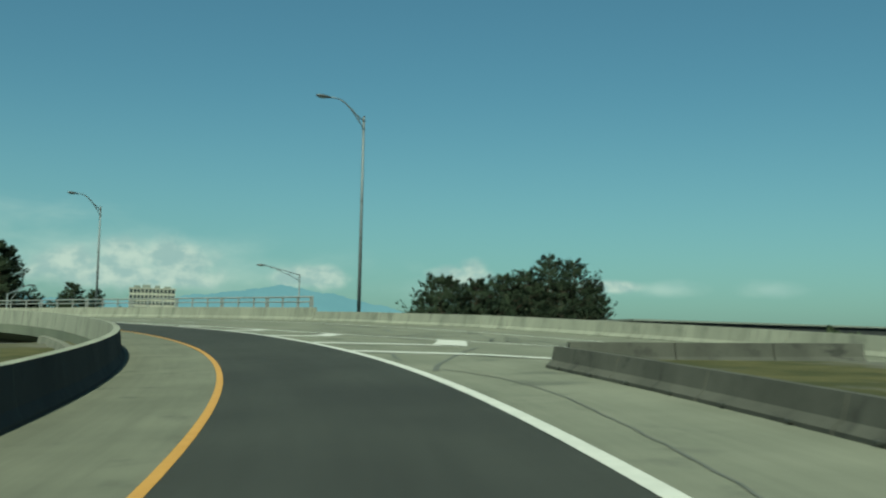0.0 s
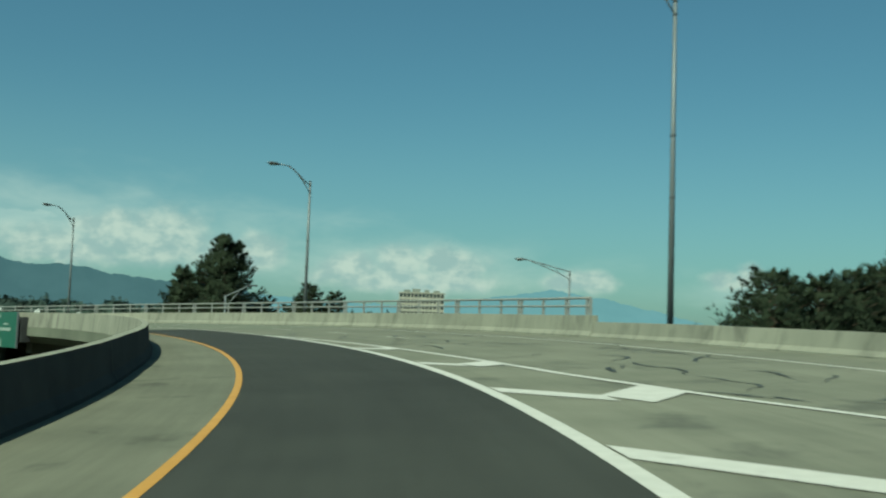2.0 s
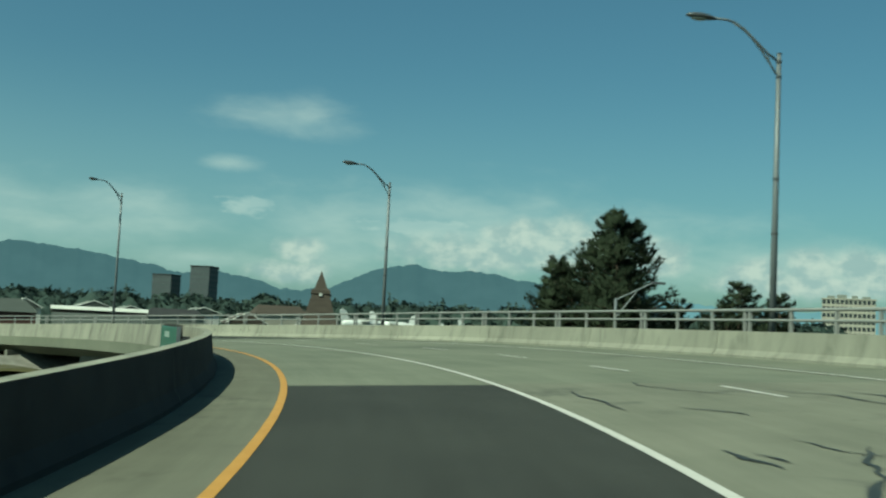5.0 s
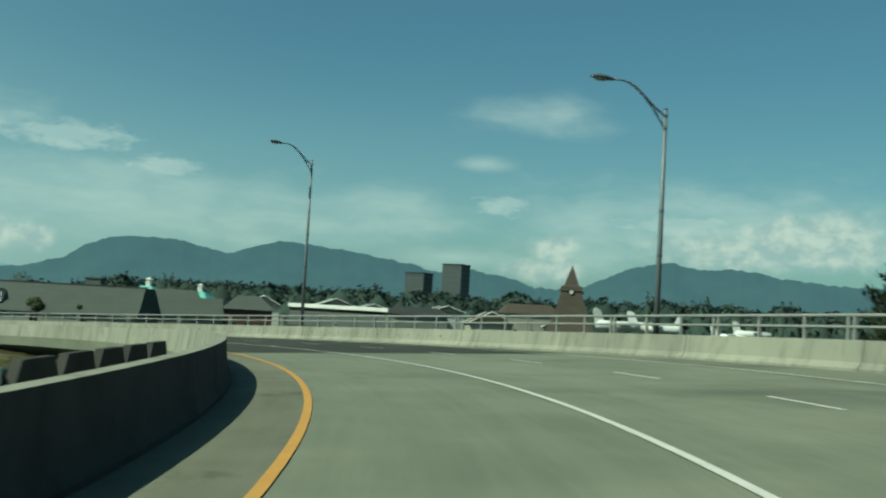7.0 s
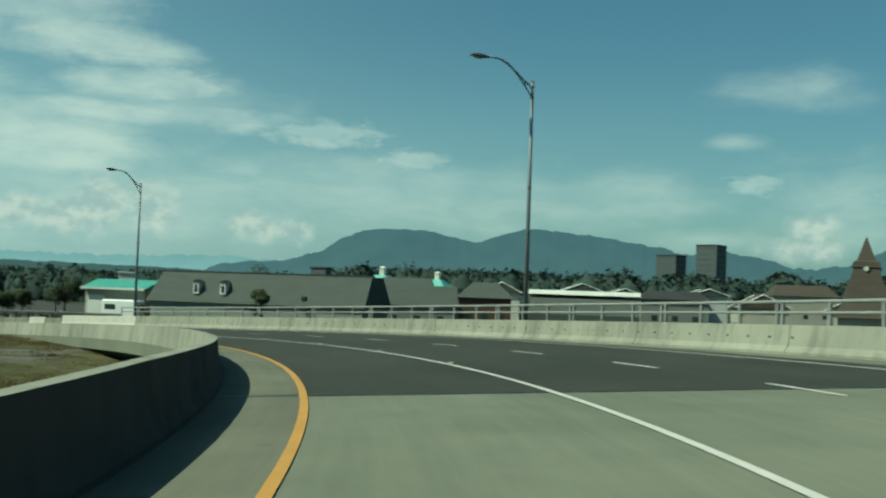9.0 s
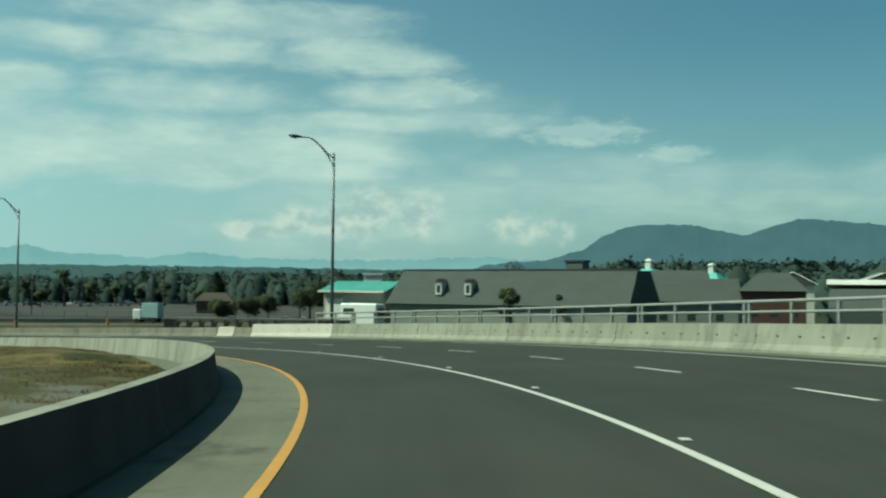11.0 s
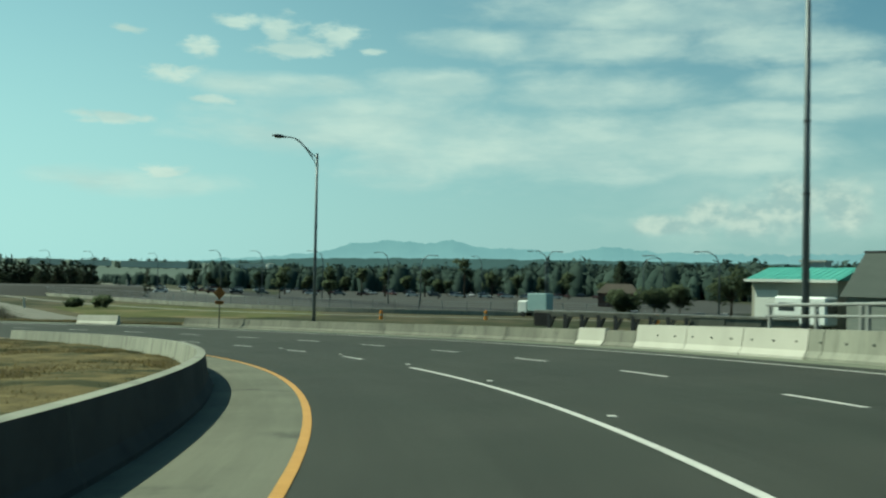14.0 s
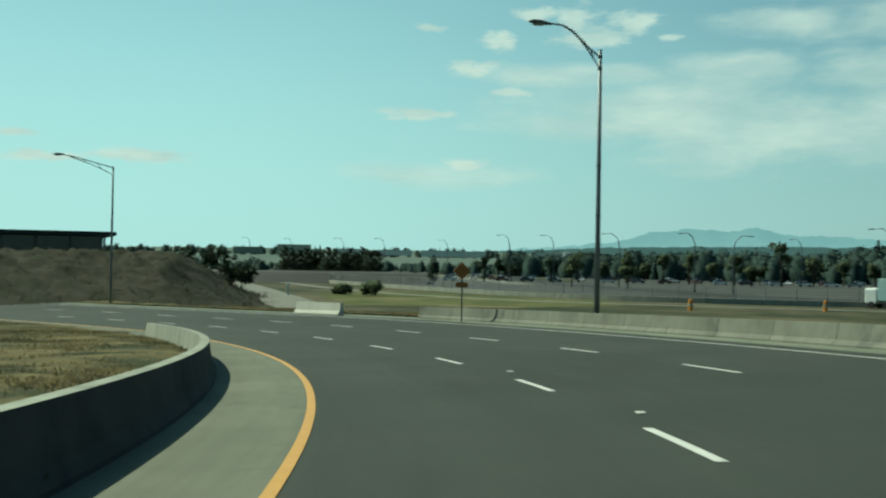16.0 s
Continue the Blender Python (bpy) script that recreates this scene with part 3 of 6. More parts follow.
part("deck", deck_body(-50, 325, 1.1), CONCRETE_DECK, road, "pale concrete deck slab")
part("worn_lanes", strip(-50, 92, 4.1, shifted(OUTER, 0.0), 0.004, 2.0, 6), CONCRETE_OLD, road, "worn concrete lanes with dark cracks")
part("ramp_asphalt", strip(-50, 91.5, 0.0, 4.15, 0.010, 2.0, 2), ASPHALT_DARK, road, "dark fresh asphalt lane")
part("main_asphalt", strip(138.4, 325, 0.0, 14.4, 0.006, 2.0, 6), ASPHALT_GREY, road, "grey asphalt lanes beyond the deck joint")
part("worn_shoulder", strip(-50, 325, INNER, -0.02, 0.005, 2.0, 3), SHOULDER, road, "dirty stained concrete shoulder")
part("edge_line", strip(-50, 325, -0.09, 0.04, 0.015, 1.5), YELLOW_PAINT, road, "solid yellow edge line")
part("edge_line", strip(-50, 78, 4.0, 4.22, 0.016, 1.5), WHITE_PAINT, road, "broad solid white line")
part("lane_line", strip(77, 216.5, [(77, 4.04), (105, 4.09), (150, 4.11), (175, 3.96), (195, 3.88), (220, 3.94)], [(77, 4.17), (105, 4.22), (150, 4.24), (175, 4.09), (195, 4.01), (220, 4.07)], 0.014, 1.5), WHITE_PAINT, road, "solid white line")
OUTER_LINE = [(-50, 24), (0, 19.5), (20, 17.0), (30, 15.4), (40, 13.7), (50, 12.6), (60, 12.4), (75, 12.9), (110, 13.0), (160, 13.3), (325, 13.3)]
part("edge_line", strip(-50, 325, OUTER_LINE, shifted(OUTER_LINE, 0.13), 0.014, 1.5), WHITE_PAINT, road, "thin white edge line")
for k in range(30):
    s = 72.1 + 8.08 * k
    part("lane_dash", strip(s, s + 2.75, 8.50, 8.63, 0.014, 1.5), WHITE_PAINT, road)
for k in range(10):
    s = 222.7 + 8.2 * k
    part("lane_dash", strip(s, s + 2.75, 3.94, 4.07, 0.014, 1.5), WHITE_PAINT, road)
# gore: its far border and the chevron bars
GORE = [(24, 15.4), (28, 13.6), (32.5, 11.8), (37.5, 9.6), (41, 8.4), (45, 7.1), (50, 6.2), (57, 5.7), (66, 5.1), (77, 4.25)]
part("gore_line", strip(25, 77, GORE, shifted(GORE, 0.2), 0.015, 1.5), WHITE_PAINT, road)


def quad(points, h=0.018, n=8):
    """A painted four-sided patch that follows the road's bends."""
    bm = bmesh.new()
    p = [Vector((x, y)) for x, y in points]
    rows = []
    for i in range(n + 1):
        a, b = p[0].lerp(p[3], i / n), p[1].lerp(p[2], i / n)
        rows.append([bm.verts.new(at(*a.lerp(b, j / 3), h)) for j in range(4)])
    for u, v in zip(rows, rows[1:]):
        for j in range(3):
            bm.faces.new((u[j], u[j + 1], v[j + 1], v[j]))
    return bm


for s in (33.0, 39.5, 47.0, 55.0, 63.8):
    e, mid = s - 3.0, 6.0
    for _ in range(12):
        mid = 4.2 + (val(GORE, e) - 4.2) * 0.5
        e = s - 1.4 * (mid - 4.2)
    part("gore_chevron", quad([(s + 0.45, 4.25), (s - 0.5, 4.25), (e - 0.5, mid), (e + 0.45, mid)]), WHITE_PAINT, road)
    t = e - 0.8
    part("gore_chevron", quad([(e + 0.5, mid - 0.05), (t, 4.2 + (val(GORE, t) - 4.2) * 0.58), (s - 1.4, val(GORE, s - 1.4) + 0.1), (s + 0.1, val(GORE, s + 0.1) + 0.1)], 0.019), WHITE_PAINT, road)
# tyre marks and dark patches on the worn lanes
def ribbon(line, width, h=0.011):
    bm = bmesh.new()
    line = sorted(line)
    vs = [[bm.verts.new(at(p, val(line, p) + 0.03 * noise.noise(Vector((p * 0.9, 5, 0))) + d * width * (0.6 + 0.4 * noise.noise(Vector((p * 0.7, d, 2)))), h)) for d in (-1, 1)] for p in stations(line[0][0], line[-1][0], 0.3)]
    for u, v in zip(vs, vs[1:]):
        bm.faces.new((u[0], u[1], v[1], v[0]))
    return bm


part("tyre_mark", ribbon([(33.0, 8.1), (30.5, 6.9), (28.0, 5.9), (25.5, 5.0), (23.5, 4.5)], 0.11), SKID, road)
part("tyre_mark", ribbon([(32.0, 5.3), (30.5, 4.9), (29.0, 4.65), (27.5, 4.5)], 0.09), SKID, road)
# raised markers along the lines
for k in range(-3, 8):
    part("raised_marker", box(0.12, 0.16, 0.018, (0, 0, 0), bevel=0.006), WHITE_PAINT, road).matrix_world = Matrix.Translation(at(174.6 + 8.75 * k, 4.38, 0.012)) @ Matrix.Rotation(radians(heading(174.6 + 8.75 * k)), 4, "Z")
# sealed cracks in the worn lanes
rng = random.Random(7)


def crack(s, r, length, along):
    bm = bmesh.new()
    ps, width = [], rng.uniform(0.025, 0.075)
    a = rng.uniform(-0.2, 0.2) + (0 if along else 1.2)
    for i in range(int(length / 0.35)):
        ps.append((s, r))
        a = 0.82 * a + rng.uniform(-0.45, 0.45)
        s, r = s + 0.35 * math.cos(a), r + 0.35 * math.sin(a)
    vs = [[bm.verts.new(at(p, min(max(q, 4.5), val(OUTER, p) - 0.3) + d * width * (0.15 + math.sin(3.14 * i / max(1, len(ps) - 1))) * rng.uniform(0.4, 1.1), 0.017)) for d in (-1, 1)] for i, (p, q) in enumerate(ps)]
    for u, v in zip(vs, vs[1:]):
        bm.faces.new((u[0], u[1], v[1], v[0]))
    return bm


for k in range(84):
    s = rng.uniform(32, 92)
    r0 = val(GORE, s) + 0.4 if s < 78 else 4.8
    part("sealed_crack", crack(s, rng.uniform(r0, 12.5), rng.uniform(1.2, 5.5), rng.random() < 0.85), TAR, road)
LONG_CRACK = [(26, 5.3), (24, 4.75), (21, 5.3), (18, 5.4), (16, 5.3), (13, 5.1), (10, 4.9), (7, 4.65)]
bm = bmesh.new()
vs = [[bm.verts.new(at(p, val(LONG_CRACK[::-1], p) + 0.05 * noise.noise(Vector((p * 1.3, 0, 0))) + d * (0.02 + 0.02 * abs(noise.noise(Vector((p, 3, 0))))), 0.012)) for d in (-1, 1)] for p in stations(7, 24, 0.3)]
for u, v in zip(vs, vs[1:]):
    bm.faces.new((u[0], u[1], v[1], v[0]))
part("sealed_crack", bm, SKID, road)
part("deck_joint", strip(138.25, 138.45, -1.7, 14.4, 0.012, 0.1, 4), TAR, road, "dark deck joint")

# ---- barriers ----
NEW_JERSEY = [(0.0, 0.0), (0.0, 0.08), (0.13, 0.26), (0.22, 0.90), (0.38, 0.90), (0.46, 0.0)]
INNER_SHAPE = [(0.0, 0.0), (0.0, 0.08), (-0.10, 0.26), (-0.17, 0.90), (-0.36, 0.91), (-0.46, 0.0)]


def parapet(name, shape, line, s0, s1, seg, mat, label, gap=0.035, piece="segment", top=None, shade_edges=()):
    ob = thing(name, label, "barrier", kind="structure")
    s = s0
    while s < s1 - 0.1:
        e = min(s + seg, s1)
        p = part(piece, sweep(shape, s, e - gap, line, 1.5, top=top, shade_edges=shade_edges), mat, ob)
        p.data.materials.append(SHADE_FACE)
        s = e
    return ob


LOW_JERSEY = [(p, q * 0.70) for p, q in NEW_JERSEY]
parapet("outer_parapet", LOW_JERSEY, OUTER, -40, 70, 9.0, PARAPET, "stained low concrete parapet along the through road")
parapet("outer_parapet", NEW_JERSEY, OUTER, 214.7, 224.6, 3.3, FRESH_CONCRETE, "clean pale concrete end blocks of the parapet")
parapet("outer_parapet", [(p, q * 0.8) for p, q in NEW_JERSEY], OUTER, 226.9, 229.0, 2.1, FRESH_CONCRETE, "clean pale concrete block in the roadside row")
parapet("outer_parapet", NEW_JERSEY, OUTER, 70, 214.7, 9.0, PARAPET, "pale stained concrete parapet along the road's outer edge")
parapet("roadside_barrier", [(p, q * 0.72) for p, q in NEW_JERSEY], OUTER, 229.05, 272, 3.05, BARRIER_OLD, "weathered precast concrete barrier blocks in a row", 0.03, "block")
INNER_END = 262.0
INNER_TOP = [(-50, 0.72), (20, 0.80), (54, 0.845), (70, 0.86), (90, 0.89), (132, 0.90), (152, 0.75), (325, 0.755)]
# Profile edges 0 to 2 face the road and take the shade-coloured concrete.
parapet("inner_barrier", INNER_SHAPE, INNER, -45, INNER_END, 12.0, PARAPET, "grey concrete barrier along the inside of the curve", 0.012, top=INNER_TOP, shade_edges=(0, 1, 2))
parapet("roadside_barrier", [(p, q * 0.72) for p, q in NEW_JERSEY], OUTER, 224.65, 226.85, 2.2, BARRIER_OLD, "weathered precast concrete barrier block", 0.03, "block")
# bolt pockets in the parapet's face
pocket = mesh_of("bolt_pocket", tube([(0, 0, 0), (0, 0.03, 0)], 0.036, 8), TAR)
for k in range(65):
    s = 150.8 + 1.13 * k
    p = new("bolt_pocket", pocket)
    p.parent = road
    p.matrix_world = Matrix.Translation(at(s, val(OUTER, s) + 0.16, 0.52)) @ Matrix.Rotation(radians(heading(s) + 90), 4, "Z")

# steel rail on the outer parapet
rail = thing("bridge_rail", "grey painted steel bridge rail with twin tubes on posts", "railing", kind="structure")
R0 = 70.5
for h, rad in ((1.62, 0.055), (1.28, 0.045)):
    ss = stations(R0, 216.9, 2.0)
    part("rail_tube", tube([at(s, val(OUTER, s) + 0.30, h) for s in ss], rad, 8), RAIL_STEEL, rail, smooth=True)
post = mesh_of("post", box(0.09, 0.11, 0.78, (0, 0, 0)), RAIL_STEEL)
k = 0
s = R0
while s < 216.9:
    for d in ((0.0, 0.28) if k % 3 == 0 else (0.0,)):
        p = new("post", post)
        p.parent = rail
        p.matrix_world = Matrix.Translation(at(s + d, val(OUTER, s) + 0.30, 0.86)) @ Matrix.Rotation(radians(heading(s)), 4, "Z")
    s += 2.25
    k += 1

# embankments that carry the road where it is no bridge
def embankment(name, s0, s1, side, mat, label, top, reach):
    bm = bmesh.new()
    rows = []
    for s in stations(s0, s1, 1.0):
        line = INNER if side < 0 else OUTER
        r = val(line, s) + side * 0.42
        a = at(s, r, val(top, s))
        row = [bm.verts.new(a)]
        for i, q in enumerate(reach):
            b = at(s, r + side * q[0], 0)
            z = GROUND_Z - 0.05 if q[1] is None else a.z + q[1]
            row.append(bm.verts.new((b.x, b.y, max(z + (0 if i == len(reach) - 1 else 0.16 * noise.noise(b * 0.2) + 0.10 * noise.noise(b * 0.9)), GROUND_Z - 0.05))))
        rows.append(row)
    for p, q in zip(rows, rows[1:]):
        for i in range(len(p) - 1):
            bm.faces.new((p[i], p[i + 1], q[i + 1], q[i]))
    bmesh.ops.recalc_face_normals(bm, faces=bm.faces[:])
    return solid(name, bm, mat, label, "ground", "structure", smooth=True)


INFIELD = [(0, 0), (0.6, 0.0), (1.4, 0.02), (2.2, 0.04), (3, 0.05), (4.2, 0.04), (5.5, 0.03), (8, 0.0), (11, -0.08), (16, -0.2), (28, -0.8), (40, -1.6)]
INFIELD_TOP = [(140, -2.1), (160, -1.6), (180, -0.85), (200, -0.05), (212, 0.15), (325, 0.2)]
embankment("infield", 142, 193, -1, GREEN_GRASS, "rough green grass and gravel inside the curve", INFIELD_TOP, INFIELD[1:] + [(55, None)])
embankment("infield", 193, 325, -1, DRY_GRASS, "dry yellow grass mound inside the curve", INFIELD_TOP, INFIELD[1:] + [(55, None)])
embankment("inner_bank", -50, 59, -1, GREEN_GRASS, "gravel and rough green grass inside the curve", -0.45, [(1, -0.05), (3, -0.12), (6, -0.22), (11, -0.6), (18, -1.4), (30, None)])
part("kerb", sweep([(-4.1, -0.55), (-4.0, -0.12), (-3.7, -0.12), (-3.6, -0.55)], 14, 58.5, 0.0, 1.5), BARRIER_OLD, thing("low_wall", "low old concrete kerb wall behind the inner barrier", "wall", kind="structure"))
embankment("outer_bank", 150, 325, 1, DRY_GRASS, "grassy bank outside the curve", 0.1, [(1, 0.05), (4, -0.3), (9, -1.5), (16, None)])
embankment("outer_bank", -50, 62, 1, SCRUB, "bank outside the curve", -0.4, [(1, -0.5), (4, -1.2), (9, -2.6), (16, None)])

# bridge supports and the abutments at both ends
for s in (84.0, 108.0, 132.0):
    pier = thing("bridge_pier", "round concrete bridge columns under a cross beam", "pier", kind="structure")
    for r in (1.0, 7.5, 14.0):
        p = at(s, r, -1.7)
        part("column", tube([(p.x, p.y, GROUND_Z - 0.1), p], 0.55, 16), BARRIER_OLD, pier, smooth=True)
    bm = bmesh.new()
    a, b = at(s, -0.8, -1.75), at(s, 15.8, -1.75)
    w = Matrix.Rotation(radians(heading(s)), 4, "Z")
    n = w @ Vector((0, 0.6, 0))
    faces_mesh(bm, [a - n, b - n, b + n, a + n] + [v + Vector((0, 0, 0.66)) for v in (a - n, b - n, b + n, a + n)],
               [(3, 2, 1, 0), (4, 5, 6, 7), (0, 1, 5, 4), (1, 2, 6, 5), (2, 3, 7, 6), (3, 0, 4, 7)])
    part("cross_beam", bm, BARRIER_OLD, pier)
for s, d in ((61.0, 1), (151.0, -1)):
    bm = bmesh.new()
    rings = []
    for q in (0.0, 0.6):
        rings.append([bm.verts.new(v) for v in (at(s - d * q, -2.0, -0.9), at(s - d * q, 17.0, -0.9), at(s - d * q, 17.0, -8), at(s - d * q, -2.0, -8))])
    for i in range(4):
        bm.faces.new((rings[0][i], rings[0][(i + 1) % 4], rings[1][(i + 1) % 4], rings[1][i]))
    bm.faces.new(rings[0])
    bm.faces.new(rings[1][::-1])
    bmesh.ops.recalc_face_normals(bm, faces=bm.faces[:])
    solid("abutment", bm, BARRIER_OLD, "concrete bridge abutment wall", "abutment", "structure")

# gore nose: a low wall along the ramp and one across the strip of fill behind it
gb1 = thing("gore_barrier", "low weathered concrete barrier blocks along the ramp's gore", "barrier", kind="structure")
for k in range(16):
    s1 = 23.6 - 4.0 * k
    tip = [(s1 - 4.0, 7.0), (s1, 7.0)]
    part("block", sweep([(0, 0), (0.0, 0.06), (0.13, 0.17), (0.2, 0.47), (0.36, 0.47), (0.48, 0)], s1 - 3.96, s1, tip, 1.0), GORE_CONCRETE, gb1)
gb2 = thing("gore_barrier", "low weathered concrete cross wall behind the gore", "barrier", kind="structure")
for k in range(3):
    r0, r1 = 8.0 + 2.84 * k, 10.8 + 2.84 * k
    bm = bmesh.new()
    rings = [[bm.verts.new(at(24.7 + 0.14 * (r - 8.0) + d, r, h)) for d, h in ((0, 0), (0.04, 0.07), (0.14, 0.18), (0.2, 0.52), (0.36, 0.52), (0.48, 0))] for r in (r0, r0 + 0.04, r1 - 0.04, r1)]
    for u, v in zip(rings, rings[1:]):
        for i in range(6):
            bm.faces.new((u[i], u[(i + 1) % 6], v[(i + 1) % 6], v[i]))
    bm.faces.new(rings[0])
    bm.faces.new(rings[-1][::-1])
    bmesh.ops.recalc_face_normals(bm, faces=bm.faces[:])
    part("block", bm, GORE_CONCRETE, gb2)
part("fill", strip(-40, 24.6, 7.35, [(-40, 19.5), (10, 16.4), (24.8, 15.9)], 0.14, 2.0, 4), GREEN_GRASS, thing("gore_fill", "gravel and dry grass fill between the gore walls", "ground", kind="structure"))
lumps = thing("bolt_lugs", "dark lifting lugs at the foot of the gore barrier", "lug", kind="structure")
for k in range(9):
    part("lug", box(0.07, 0.09, 0.06, (0, 0, 0), bevel=0.015), TAR, lumps).matrix_world = Matrix.Translation(at(22.6 - 2.0 * k, 6.97, 0.02))

# ---- street lamps ----
def street_lamp(base, height, arm_dir, arm=2.9, label="tall galvanised street lamp with a curved truss arm", straight=False):
    """A tapered pole with a two-bar truss arm and a cobra head."""
    ob = thing("street_lamp", label, "street lamp", Matrix.Translation(base) @ Matrix.Rotation(radians(arm_dir), 4, "Z"), "street lamps along the ramp")
    top = height - 0.95
    part("pole", tube([(0, 0, 0), (0, 0, top * 0.5), (0, 0, top)], [0.125, 0.10, 0.075], 12), POLE_STEEL, ob, smooth=True)
    part("pole_cap", tube([(0, 0, top), (0, 0, top + 0.03), (0, 0, top + 0.05)], [0.085, 0.085, 0.03], 10), LAMP_HEAD, ob)
    part("base_plate", box(0.42, 0.42, 0.06, (0, 0, 0), bevel=0.01), POLE_STEEL, ob)
    part("hand_hole_cover", box(0.03, 0.14, 0.26, (0.12, 0, 0.55), bevel=0.008), POLE_STEEL, ob)
    for z in (top * 0.40, top * 0.58, top - 0.32, top - 0.84):
        part("band", tube([(0, 0, z), (0, 0, z + 0.09)], 0.135 - 0.04 * z / top, 10), LAMP_HEAD, ob)
    if straight:
        up = [(0, 0, top - 0.05), (0, arm * 0.3, top + 0.30), (0, arm * 0.6, top + 0.66), (0, arm * 0.8, top + 0.86), (0, arm * 0.9, top + 0.92)]
        lo = [(0, 0, top - 0.70), (0, arm * 0.22, top - 0.18), (0, arm * 0.46, top + 0.26), (0, arm * 0.66, top + 0.58), (0, arm * 0.80, top + 0.80)]
    else:
        up = [(0, 0, top - 0.28), (0, arm * 0.17, top + 0.03), (0, arm * 0.33, top + 0.42), (0, arm * 0.46, top + 0.72), (0, arm * 0.58, top + 0.90), (0, arm * 0.68, top + 0.96), (0, arm * 0.84, top + 0.97)]
        lo = [(0, 0, top - 0.80), (0, arm * 0.10, top - 0.42), (0, arm * 0.22, top + 0.02), (0, arm * 0.36, top + 0.45), (0, arm * 0.48, top + 0.72), (0, arm * 0.60, top + 0.89)]
    part("arm_bar", tube(up, 0.042, 7), POLE_STEEL, ob, smooth=True)
    part("arm_bar", tube(lo, 0.034, 7), POLE_STEEL, ob, smooth=True)
    for i in (1, 2, 3):
        part("strut", tube([up[i], lo[i]], 0.024, 5), POLE_STEEL, ob)
    head = bmesh.new()
    bmesh.ops.create_uvsphere(head, u_segments=16, v_segments=10, radius=1.0)
    for v in head.verts:
        k = 1.0 - 0.25 * max(0.0, -v.co.y)
        v.co = Vector((v.co.x * 0.19 * k, v.co.y * 0.58, v.co.z * (0.14 if v.co.z > 0 else 0.07) * k + 0.02 * v.co.y))
    head.transform(Matrix.Translation((0, arm, height)))
    h = part("lamp_head", head, LAMP_HEAD, ob, "dark cobra lamp head", smooth=True)
    lens = bmesh.new()
    bmesh.ops.create_uvsphere(lens, u_segments=12, v_segments=6, radius=1.0)
    for v in lens.verts:
        v.co = Vector((v.co.x * 0.14, v.co.y * 0.30, v.co.z * 0.08))
    lens.transform(Matrix.Translation((0, arm + 0.10, height - 0.05)))
    part("lens", lens, LENS, h, smooth=True)
    return ob


def road_lamp(s, r, height, turn=90.0):
    street_lamp(at(s, r, 0.0), height, heading(s) + turn)


road_lamp(66.6, 17.0, 14.28)
road_lamp(103.4, 16.72, 11.25)
road_lamp(135.6, 16.62, 10.98)
road_lamp(169.9, 16.05, 13.65)
road_lamp(215.5, 16.05, 13.35)
road_lamp(256.3, 16.05, 13.0)
street_lamp((-229.7, 57.0, GROUND_Z), 14.0, 215.0, 4.6, "tall galvanised street lamp with a long straight truss arm", True)
street_lamp((-15.0, 127.1, GROUND_Z), 13.0, 98.0, 4.3, "tall galvanised street lamp with a long straight truss arm", True)
street_lamp((-42.7, 81.3, GROUND_Z), 10.9, 100.0)

# ---- vegetation ----
def needle_clump(verts, faces, normals, c, size, rng, n, out, axis=None, slim=0.2):
    """A tuft of leaves at c that leans along axis; out is the crown's outward way there."""
    for _ in range(n):
        d = Vector((rng.gauss(0, 1), rng.gauss(0, 1), rng.gauss(0.1, 0.8)))
        d = (d.normalized() if axis is None else (d * 0.42 + axis).normalized())
        w = d.orthogonal().normalized()
        w.rotate(Matrix.Rotation(rng.uniform(0, 6.28), 3, d))
        k = len(verts)
        verts += [c - w * size * slim, c + w * size * slim, c + d * size * rng.uniform(0.6, 1.2)]
        nn = (out + 0.35 * d).normalized()
        normals += [nn, nn, nn]
        faces.append((k, k + 1, k + 2))


